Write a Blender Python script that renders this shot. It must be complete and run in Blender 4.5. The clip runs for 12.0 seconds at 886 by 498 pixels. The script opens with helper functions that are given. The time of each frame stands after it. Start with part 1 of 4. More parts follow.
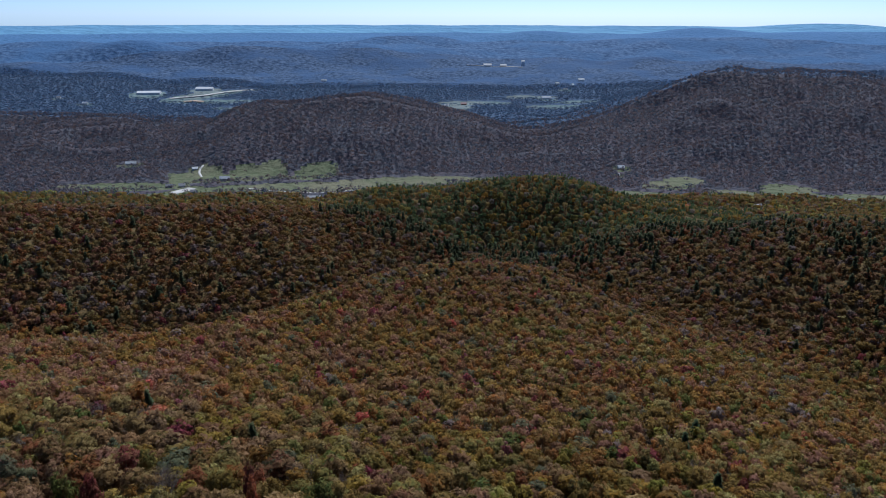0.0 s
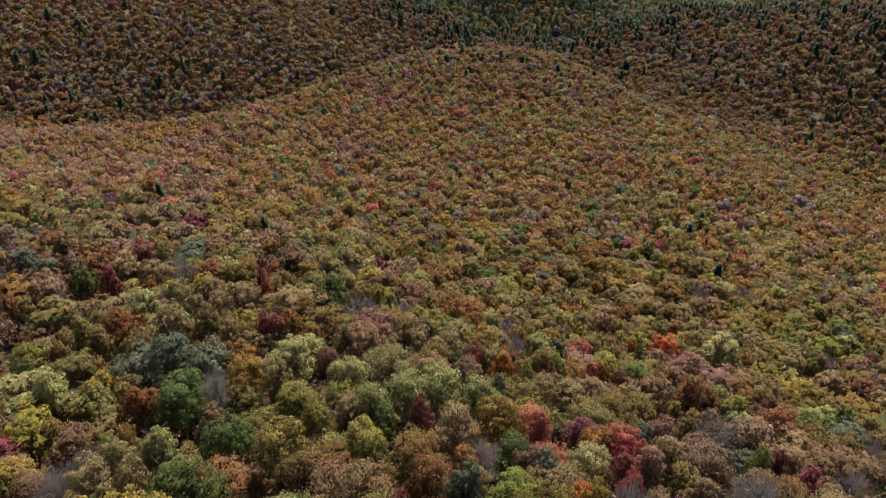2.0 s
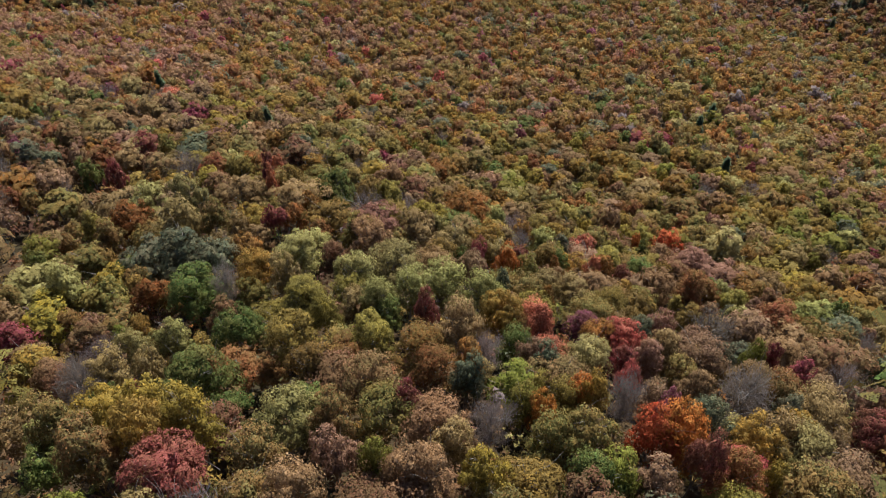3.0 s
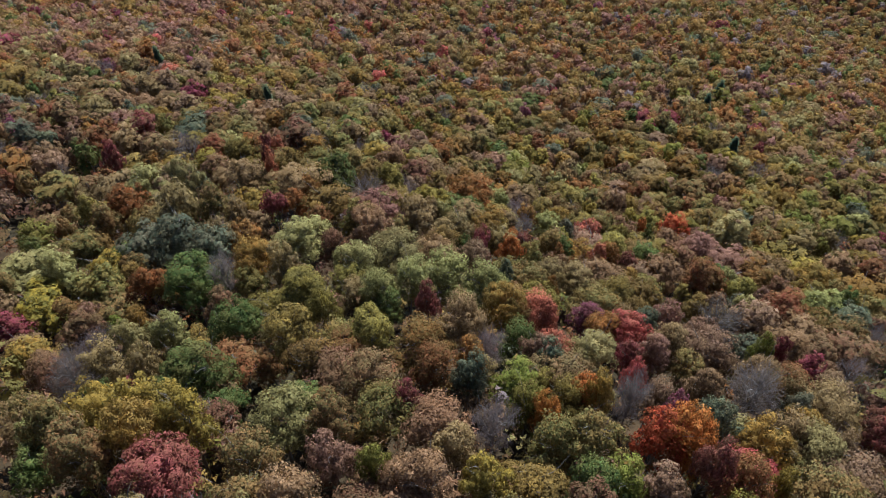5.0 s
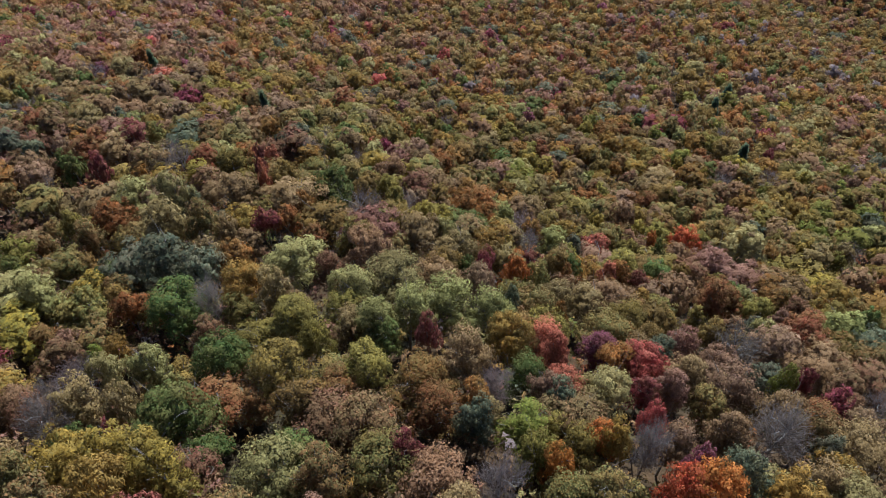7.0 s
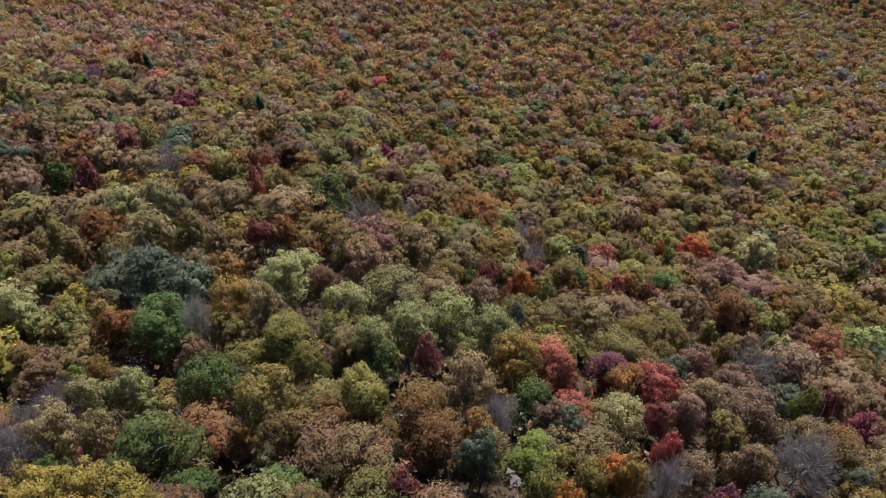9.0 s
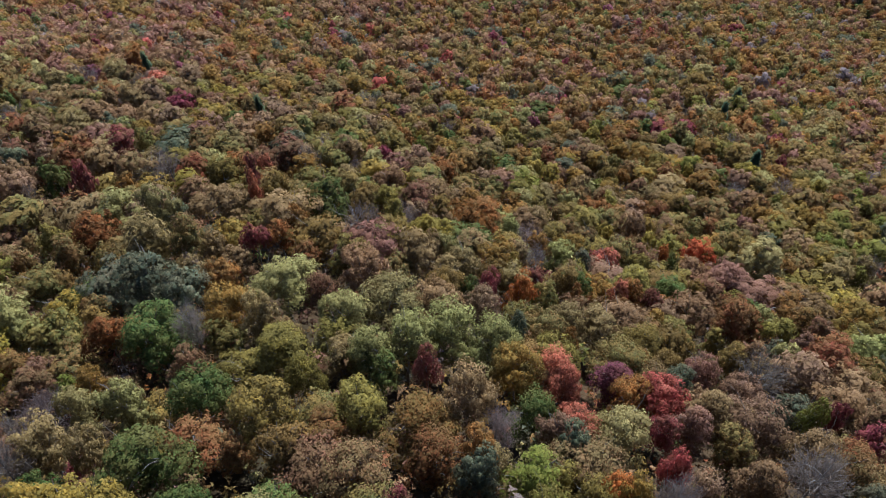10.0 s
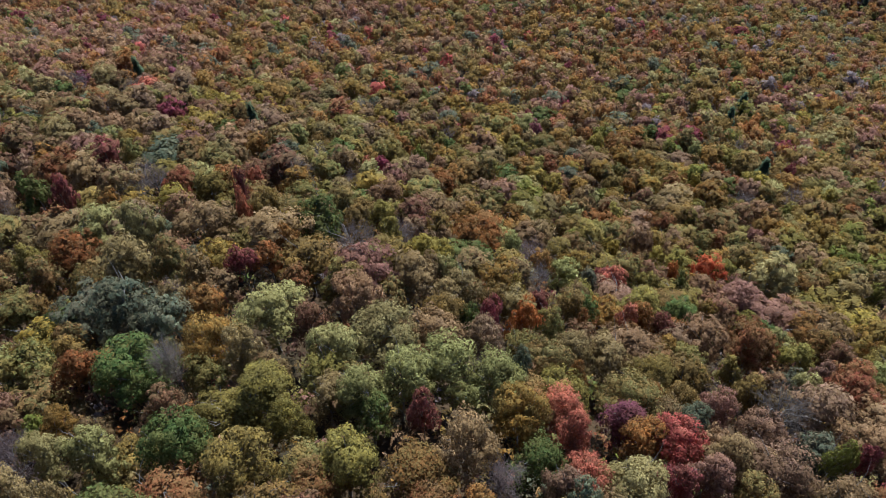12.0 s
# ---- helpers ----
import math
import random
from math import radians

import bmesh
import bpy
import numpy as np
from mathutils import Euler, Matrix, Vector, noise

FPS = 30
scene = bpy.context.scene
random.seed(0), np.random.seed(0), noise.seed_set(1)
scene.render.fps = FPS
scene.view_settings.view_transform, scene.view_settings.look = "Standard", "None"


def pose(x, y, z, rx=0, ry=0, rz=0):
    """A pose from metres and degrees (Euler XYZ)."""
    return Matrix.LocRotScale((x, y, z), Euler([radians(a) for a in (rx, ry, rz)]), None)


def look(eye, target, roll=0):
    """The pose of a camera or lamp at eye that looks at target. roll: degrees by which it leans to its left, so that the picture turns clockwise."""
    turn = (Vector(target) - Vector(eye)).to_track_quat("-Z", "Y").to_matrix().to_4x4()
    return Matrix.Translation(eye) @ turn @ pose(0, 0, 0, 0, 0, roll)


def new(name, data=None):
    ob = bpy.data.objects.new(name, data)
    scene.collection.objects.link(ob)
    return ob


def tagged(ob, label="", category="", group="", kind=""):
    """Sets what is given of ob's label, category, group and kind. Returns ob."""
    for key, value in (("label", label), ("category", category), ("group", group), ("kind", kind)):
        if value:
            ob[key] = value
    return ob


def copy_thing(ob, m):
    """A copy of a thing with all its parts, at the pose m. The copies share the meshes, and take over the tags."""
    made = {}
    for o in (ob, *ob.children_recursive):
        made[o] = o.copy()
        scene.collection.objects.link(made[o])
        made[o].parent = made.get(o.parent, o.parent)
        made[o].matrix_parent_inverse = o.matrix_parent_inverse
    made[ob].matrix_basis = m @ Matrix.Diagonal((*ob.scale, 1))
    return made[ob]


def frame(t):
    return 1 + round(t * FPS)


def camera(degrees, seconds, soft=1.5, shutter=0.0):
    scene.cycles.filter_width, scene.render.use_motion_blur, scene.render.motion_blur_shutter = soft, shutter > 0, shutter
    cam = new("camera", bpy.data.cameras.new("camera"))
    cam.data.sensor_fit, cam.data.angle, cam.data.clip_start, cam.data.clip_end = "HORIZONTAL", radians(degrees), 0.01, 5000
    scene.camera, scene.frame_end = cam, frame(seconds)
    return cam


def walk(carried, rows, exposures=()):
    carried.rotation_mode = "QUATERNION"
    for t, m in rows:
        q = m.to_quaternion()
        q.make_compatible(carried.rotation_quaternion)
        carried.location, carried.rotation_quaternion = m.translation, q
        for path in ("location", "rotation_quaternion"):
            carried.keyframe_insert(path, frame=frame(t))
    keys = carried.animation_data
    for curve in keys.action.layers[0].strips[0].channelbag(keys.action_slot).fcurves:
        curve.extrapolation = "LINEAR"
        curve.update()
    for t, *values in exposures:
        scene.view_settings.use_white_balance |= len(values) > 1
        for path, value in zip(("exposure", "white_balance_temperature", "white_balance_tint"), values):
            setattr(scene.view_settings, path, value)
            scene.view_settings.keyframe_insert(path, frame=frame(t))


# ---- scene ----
cam = camera(63.85, 12.0, soft=0.6, shutter=0.2)
# seconds, eye (m), yaw, pitch, roll (degrees)
PATH = [
    (0.0, 0.000, 0.000, 400.000, -0.000, -18.200, 0.125),
    (0.5, 0.096, 1.434, 399.587, 0.155, -21.392, 0.086),
    (1.0, -0.003, 3.158, 399.546, 0.272, -25.888, 0.042),
    (1.5, 0.028, 4.575, 399.628, 0.473, -30.535, 0.024),
    (2.0, 0.120, 5.079, 399.676, 0.839, -35.170, -0.075),
    (2.5, 0.109, 5.285, 399.832, 1.172, -39.838, -0.136),
    (3.0, 0.131, 5.494, 400.050, 1.423, -43.869, -0.223),
    (3.2, 0.139, 5.803, 400.043, 1.454, -44.750, -0.225),
    (4.8, 0.217, 8.825, 399.971, 1.753, -46.000, -0.243),
    (5.0, 0.231, 9.358, 399.958, 1.806, -45.999, -0.246),
    (5.5, 0.180, 11.084, 399.355, 1.849, -46.004, -0.216),
    (6.0, 0.164, 12.978, 398.720, 1.907, -46.036, -0.231),
    (6.5, 0.054, 15.037, 398.086, 1.931, -46.064, -0.236),
    (7.0, -0.151, 17.246, 397.432, 1.909, -46.098, -0.215),
    (9.0, -0.175, 22.744, 394.790, 2.117, -46.027, -0.301),
    (9.5, -0.105, 23.814, 394.225, 2.211, -46.025, -0.365),
    (10.0, -0.161, 25.238, 393.532, 2.217, -46.018, -0.295),
    (10.5, -0.123, 26.879, 392.901, 2.273, -46.008, -0.301),
    (11.0, -0.151, 28.699, 392.231, 2.275, -45.993, -0.318),
    (11.5, -0.090, 30.834, 391.417, 2.302, -45.972, -0.352),
    (12.0, -0.092, 33.049, 390.785, 2.277, -45.981, -0.319),
]


def aim(x, y, z, yaw, pitch, roll):
    a, b = radians(yaw), radians(pitch)
    way = Vector((-math.sin(a) * math.cos(b), math.cos(a) * math.cos(b), math.sin(b)))
    eye = Vector((x, y, z))
    return look(eye, eye + 100 * way, roll)


walk(cam, [(t, aim(*row)) for t, *row in PATH], exposures=[
    (0.0, 0.02, 5550, 10), (0.5, 0.17, 5400, 10), (1.0, 0.55, 5450, 10), (1.5, 0.82, 5600, 10), (2.0, 1.05, 5850, 10),
    (3.0, 1.13, 6050, 10), (5.0, 1.05, 5350, 10), (12.0, 1.05, 5250, 10)])

# ---- sky and sun ----
SUN_TURN, SUN_HEIGHT = radians(14), radians(52)   # the sun stands ahead, a little to the right of the flight
world = bpy.data.worlds.new("sky")
scene.world = world
world.use_nodes = True
wn = world.node_tree
sky = wn.nodes.new("ShaderNodeTexSky")
sky.sky_type, sky.sun_disc = "NISHITA", False
sky.sun_elevation, sky.sun_rotation = SUN_HEIGHT, SUN_TURN
sky.altitude, sky.air_density, sky.dust_density, sky.ozone_density = 700, 0.42, 0.55, 1.6
wn.nodes["Background"].inputs[1].default_value = 0.112
cool = wn.nodes.new("ShaderNodeMix")   # the clear autumn air is bluer than the model's
cool.data_type, cool.blend_type = "RGBA", "MULTIPLY"
cool.inputs[0].default_value, cool.inputs[7].default_value = 1.0, (0.94, 1.0, 1.07, 1)
wn.links.new(sky.outputs[0], cool.inputs[6])
wn.links.new(cool.outputs[2], wn.nodes["Background"].inputs[0])
sun = new("sun", bpy.data.lights.new("sun", "SUN"))
sun.data.energy, sun.data.angle, sun.data.color = 5.0, radians(0.53), (1.0, 0.955, 0.88)
toward = Vector((math.sin(SUN_TURN) * math.cos(SUN_HEIGHT), math.cos(SUN_TURN) * math.cos(SUN_HEIGHT), math.sin(SUN_HEIGHT)))
sun.matrix_world = look(toward * 1000, (0, 0, 0))


# ---- materials ----
def material(name):
    m = bpy.data.materials.new(name)
    m.use_nodes = True
    t = m.node_tree
    return m, t, t.nodes["Principled BSDF"], t.nodes["Material Output"]


def mixed(t, a, b, factor, kind="MIX"):
    n = t.nodes.new("ShaderNodeMix")
    n.data_type, n.blend_type = "RGBA", kind
    for socket, value in ((n.inputs[0], factor), (n.inputs[6], a), (n.inputs[7], b)):
        if hasattr(value, "is_linked"):
            t.links.new(value, socket)
        elif isinstance(value, (int, float)):
            socket.default_value = value
        else:
            socket.default_value = (*value[:3], 1)
    return n.outputs[2]


def cloud(t, scale, detail=4.0, low=0.35, high=0.65, space="Object"):
    co = t.nodes.new("ShaderNodeTexCoord") if space == "Object" else t.nodes.new("ShaderNodeNewGeometry")
    n = t.nodes.new("ShaderNodeTexNoise")
    n.inputs["Scale"].default_value, n.inputs["Detail"].default_value = scale, detail
    t.links.new(co.outputs["Object" if space == "Object" else "Position"], n.inputs["Vector"])
    r = t.nodes.new("ShaderNodeMapRange")
    r.inputs["From Min"].default_value, r.inputs["From Max"].default_value = low, high
    t.links.new(n.outputs["Fac"], r.inputs["Value"])
    return r.outputs[0]


def tone(c, k):
    return tuple(min(1.0, v * k) for v in c)


def leaf_material(name, c, second, glow=0.38, lacy=0.0, cell_size=0.25, vary=0.22, relief=0.0):
    """Leaves: each varies in tone, each tree a little in hue; light passes through. lacy: gaps between the leaves of a spray."""
    m, t, p, out = material(name)
    g = t.nodes.new("ShaderNodeNewGeometry")
    o = t.nodes.new("ShaderNodeObjectInfo")
    col = mixed(t, tone(c, 1 - vary), tone(c, 1 + vary), g.outputs["Random Per Island"])
    turned = t.nodes.new("ShaderNodeMapRange")   # some leaves have turned further than the rest
    turned.inputs["From Min"].default_value, turned.inputs["From Max"].default_value = 0.55, 0.75
    fine = t.nodes.new("ShaderNodeMath")
    fine.operation, fine.inputs[1].default_value = "PINGPONG", 0.083
    t.links.new(g.outputs["Random Per Island"], fine.inputs[0])
    spread = t.nodes.new("ShaderNodeMath")
    spread.operation, spread.inputs[1].default_value = "DIVIDE", 0.083
    t.links.new(fine.outputs[0], spread.inputs[0])
    t.links.new(spread.outputs[0], turned.inputs["Value"])
    col = mixed(t, col, second, turned.outputs[0])
    col = mixed(t, col, second, cloud(t, 0.3, 2.0, 0.46, 0.68, "World"))
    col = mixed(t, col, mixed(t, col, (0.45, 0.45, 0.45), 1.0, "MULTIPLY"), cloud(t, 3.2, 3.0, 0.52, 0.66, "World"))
    h = t.nodes.new("ShaderNodeHueSaturation")
    r = t.nodes.new("ShaderNodeMapRange")
    r.inputs["To Min"].default_value, r.inputs["To Max"].default_value = 0.8, 1.22
    t.links.new(o.outputs["Random"], r.inputs["Value"])
    t.links.new(r.outputs[0], h.inputs["Value"])
    shift = t.nodes.new("ShaderNodeMapRange")
    shift.inputs["To Min"].default_value, shift.inputs["To Max"].default_value = 0.478, 0.522
    again = t.nodes.new("ShaderNodeMath")
    again.operation, again.inputs[1].default_value = "PINGPONG", 0.17
    t.links.new(o.outputs["Random"], again.inputs[0])
    shift.inputs["From Max"].default_value = 0.17
    t.links.new(again.outputs[0], shift.inputs["Value"])
    t.links.new(shift.outputs[0], h.inputs["Hue"])
    t.links.new(col, h.inputs["Color"])
    p.inputs["Roughness"].default_value = 0.75
    p.inputs["Specular IOR Level"].default_value = 0.06
    t.links.new(h.outputs[0], p.inputs["Base Color"])
    tr = t.nodes.new("ShaderNodeBsdfTranslucent")
    if relief:
        bump = t.nodes.new("ShaderNodeBump")
        bump.inputs["Strength"].default_value, bump.inputs["Distance"].default_value = 0.9, relief
        t.links.new(cloud(t, 0.9, 4.0, 0.25, 0.75, "World"), bump.inputs["Height"])
        t.links.new(bump.outputs[0], p.inputs["Normal"])
    t.links.new(h.outputs[0], tr.inputs["Color"])
    mx = t.nodes.new("ShaderNodeMixShader")
    mx.inputs[0].default_value = glow
    t.links.new(p.outputs[0], mx.inputs[1])
    t.links.new(tr.outputs[0], mx.inputs[2])
    t.links.new(mx.outputs[0], out.inputs[0])
    if lacy:
        cell = t.nodes.new("ShaderNodeTexVoronoi")
        cell.inputs["Scale"].default_value = 1 / cell_size
        t.links.new(g.outputs["Position"], cell.inputs["Vector"])
        gap = t.nodes.new("ShaderNodeMath")
        gap.operation, gap.inputs[1].default_value = "GREATER_THAN", lacy
        t.links.new(cell.outputs["Distance"], gap.inputs[0])
        clear = t.nodes.new("ShaderNodeBsdfTransparent")
        holes = t.nodes.new("ShaderNodeMixShader")
        t.links.new(gap.outputs[0], holes.inputs[0])
        t.links.new(mx.outputs[0], holes.inputs[1])
        t.links.new(clear.outputs[0], holes.inputs[2])
        t.links.new(holes.outputs[0], out.inputs[0])
    return m


LEAF = {
    "tan": ((0.249, 0.162, 0.073), (0.199, 0.124, 0.0481)),
    "olive": ((0.145, 0.123, 0.0398), (0.207, 0.129, 0.0398)),
    "olive_gold": ((0.216, 0.149, 0.0332), (0.158, 0.116, 0.0332)),
    "sage": ((0.265, 0.235, 0.08), (0.215, 0.18, 0.058)),
    "green": ((0.083, 0.11, 0.0282), (0.124, 0.12, 0.0315)),
    "blue_green": ((0.0954, 0.108, 0.0622), (0.133, 0.12, 0.0622)),
    "dark_green": ((0.072, 0.102, 0.05), (0.09, 0.11, 0.05)),
}
LEAF.update({   # the warm and the rare ones
    "russet": ((0.187, 0.0954, 0.0465), (0.166, 0.108, 0.0456)),
    "rust": ((0.207, 0.083, 0.0299), (0.183, 0.108, 0.0373)),
    "amber": ((0.257, 0.12, 0.0266), (0.191, 0.116, 0.0332)),
    "gold": ((0.266, 0.162, 0.0299), (0.199, 0.133, 0.0332)),
    "yellow": ((0.299, 0.216, 0.0299), (0.183, 0.158, 0.0349)),
    "lime": ((0.158, 0.158, 0.0282), (0.158, 0.137, 0.0282)),
    "coral": ((0.40, 0.115, 0.066), (0.30, 0.115, 0.06)),
    "scarlet": ((0.315, 0.0747, 0.0706), (0.249, 0.083, 0.0581)),
    "orange": ((0.40, 0.11, 0.028), (0.32, 0.12, 0.032)),
    "crimson": ((0.199, 0.0456, 0.0456), (0.166, 0.0622, 0.0415)),
    "magenta": ((0.216, 0.0706, 0.0871), (0.183, 0.0747, 0.0622)),
    "rose": ((0.235, 0.132, 0.082), (0.205, 0.115, 0.06)),
    "grey": ((0.185, 0.148, 0.13), (0.17, 0.128, 0.10)),
})
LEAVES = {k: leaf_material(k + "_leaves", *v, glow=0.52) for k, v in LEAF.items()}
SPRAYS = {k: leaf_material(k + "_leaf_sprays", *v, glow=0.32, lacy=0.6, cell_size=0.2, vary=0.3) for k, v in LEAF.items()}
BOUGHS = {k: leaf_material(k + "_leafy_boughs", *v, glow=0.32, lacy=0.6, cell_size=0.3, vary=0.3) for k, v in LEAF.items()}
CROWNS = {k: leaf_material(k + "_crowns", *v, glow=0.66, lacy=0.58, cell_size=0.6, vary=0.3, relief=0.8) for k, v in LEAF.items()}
LEAF_NAMES = list(LEAF)


def bark_material():
    m, t, p, out = material("bark")
    c = mixed(t, (0.09, 0.075, 0.06), (0.20, 0.18, 0.155), cloud(t, 2.5, 6.0))
    t.links.new(c, p.inputs["Base Color"])
    p.inputs["Roughness"].default_value = 0.95
    return m


BARK = bark_material()


def floor_material(name, a, b, c, scale):
    m, t, p, out = material(name)
    col = mixed(t, a, b, cloud(t, scale, 6.0, space="World"))
    col = mixed(t, col, c, cloud(t, scale * 0.13, 4.0, 0.45, 0.62, space="World"))
    t.links.new(col, p.inputs["Base Color"])
    p.inputs["Roughness"].default_value = 0.95
    p.inputs["Specular IOR Level"].default_value = 0.1
    bump = t.nodes.new("ShaderNodeBump")
    bump.inputs["Strength"].default_value, bump.inputs["Distance"].default_value = 0.8, 0.3 / scale
    t.links.new(cloud(t, scale, 6.0, 0.2, 0.8, space="World"), bump.inputs["Height"])
    t.links.new(bump.outputs[0], p.inputs["Normal"])
    return m


LITTER = floor_material("leaf_litter", (0.03, 0.019, 0.009), (0.062, 0.038, 0.018), (0.03, 0.023, 0.011), 0.6)
MEADOW = floor_material("meadow_grass", (0.082, 0.10, 0.056), (0.112, 0.124, 0.072), (0.135, 0.132, 0.086), 0.05)
# distance haze is put into these base colours, bluer and paler farther off
HAZED_FAR_WOODS = [floor_material("haze_blue_hills", (0.018, 0.042, 0.09), (0.078, 0.12, 0.20), (0.043, 0.085, 0.17), 0.06),
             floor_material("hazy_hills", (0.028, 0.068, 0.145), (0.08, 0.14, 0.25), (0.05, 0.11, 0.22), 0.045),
             floor_material("haze_pale_hills", (0.055, 0.13, 0.25), (0.077, 0.16, 0.30), (0.068, 0.15, 0.29), 0.04),
             floor_material("haze_pale_plain", (0.10, 0.225, 0.37), (0.12, 0.255, 0.40), (0.135, 0.285, 0.43), 0.012)]
# meadow grass again, its colour shifted to blue for haze
HAZED_MEADOW = floor_material("haze_tinted_fields", (0.10, 0.15, 0.155), (0.135, 0.18, 0.18), (0.16, 0.185, 0.18), 0.03)
# hill floor with the woods' haze tint, so gaps between crowns stay pale
HILL_FLOOR = floor_material("hazed_hill_floor", (0.058, 0.06, 0.078), (0.105, 0.088, 0.098), (0.075, 0.078, 0.095), 0.1)
# basin floor, coloured blue to stand for haze
BASIN_FLOOR = floor_material("hazed_basin_floor", (0.06, 0.095, 0.165), (0.09, 0.135, 0.21), (0.075, 0.115, 0.185), 0.08)
BRUSH = floor_material("autumn_brush", (0.07, 0.055, 0.028), (0.14, 0.085, 0.035), (0.09, 0.07, 0.03), 0.3)
# autumn leaves greyed and blued: the haze over the hills is in the colour
HAZED_HILLS = [leaf_material("hazed_hill_leaves", a, b, vary=0.14, glow=0.45) for a, b in (
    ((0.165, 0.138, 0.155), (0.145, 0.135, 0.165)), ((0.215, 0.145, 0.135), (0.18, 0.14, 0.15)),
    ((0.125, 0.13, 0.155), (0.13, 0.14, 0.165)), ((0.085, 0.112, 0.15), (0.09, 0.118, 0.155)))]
# leaf colours of the basin carry a stronger blue haze than the hills
HAZED_BASIN = [leaf_material("hazed_basin_leaves", a, b, vary=0.1, glow=0.45) for a, b in (
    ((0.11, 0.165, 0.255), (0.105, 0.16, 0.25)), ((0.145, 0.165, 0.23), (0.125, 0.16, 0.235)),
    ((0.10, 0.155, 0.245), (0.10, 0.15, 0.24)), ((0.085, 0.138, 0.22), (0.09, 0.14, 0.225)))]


# ---- the lie of the land ----
EYE = 400.0                     # the first eye's height over the datum
CANOPY = 15.0


def smooth(a, b, v):
    u = np.clip((v - a) / (b - a), 0, 1)
    return u * u * (3 - 2 * u)


def hill(x, y, cx, cy, h, rx, ry, turn=0.0):
    """A rounded hill that ends at its half axes."""
    c, s = math.cos(radians(turn)), math.sin(radians(turn))
    u, v = (x - cx) * c + (y - cy) * s, -(x - cx) * s + (y - cy) * c
    return h * np.maximum(0, 1 - (u / rx) ** 2 - (v / ry) ** 2) ** 1.6


def ridge(x, y, x0, y0, h0, x1, y1, h1, w):
    dx, dy = x1 - x0, y1 - y0
    u = np.clip(((x - x0) * dx + (y - y0) * dy) / (dx * dx + dy * dy), 0, 1)
    d2 = (x - x0 - u * dx) ** 2 + (y - y0 - u * dy) ** 2
    return (h0 + (h1 - h0) * u) * np.maximum(0, 1 - d2 / w ** 2) ** 1.5


def waves(x, y, size, seed):
    """Soft rolling relief between -1 and 1."""
    rng, total = np.random.default_rng(seed), 0
    for k in range(9):
        a, f = rng.uniform(0, 6.283), 6.283 / size * rng.uniform(0.6, 1.9)
        total = total + np.sin((x * math.cos(a) + y * math.sin(a)) * f + rng.uniform(0, 6.283)) / 3.6
    return total


NEAR_SWELLS = (  # centre, reach, height
    (-60, 60, 35, -10.4), (0, 60, 35, 4.0), (55, 70, 35, 1.8), (-75, 110, 45, -5.0), (-20, 110, 45, 9.6), (45, 115, 45, -1.5),
    (-110, 180, 60, 4.1), (-40, 175, 60, 8.6), (40, 185, 60, -5.9), (110, 220, 70, 3.7), (-150, 270, 80, 9.9), (150, 320, 90, 1.4),
    (-160, 400, 120, 4.0), (0, 410, 120, -1.7), (170, 430, 120, 12.0), (300, 520, 120, 2.8),
)


def crest_line(x):
    """How far the near slope reaches before it drops away."""
    return np.interp(x, (-420, -350, -270, -210, -150, -90, -40, 40, 105, 150, 175, 215, 260, 320, 420), (520, 505, 490, 500, 565, 650, 700, 730, 728, 680, 630, 585, 545, 525, 500))


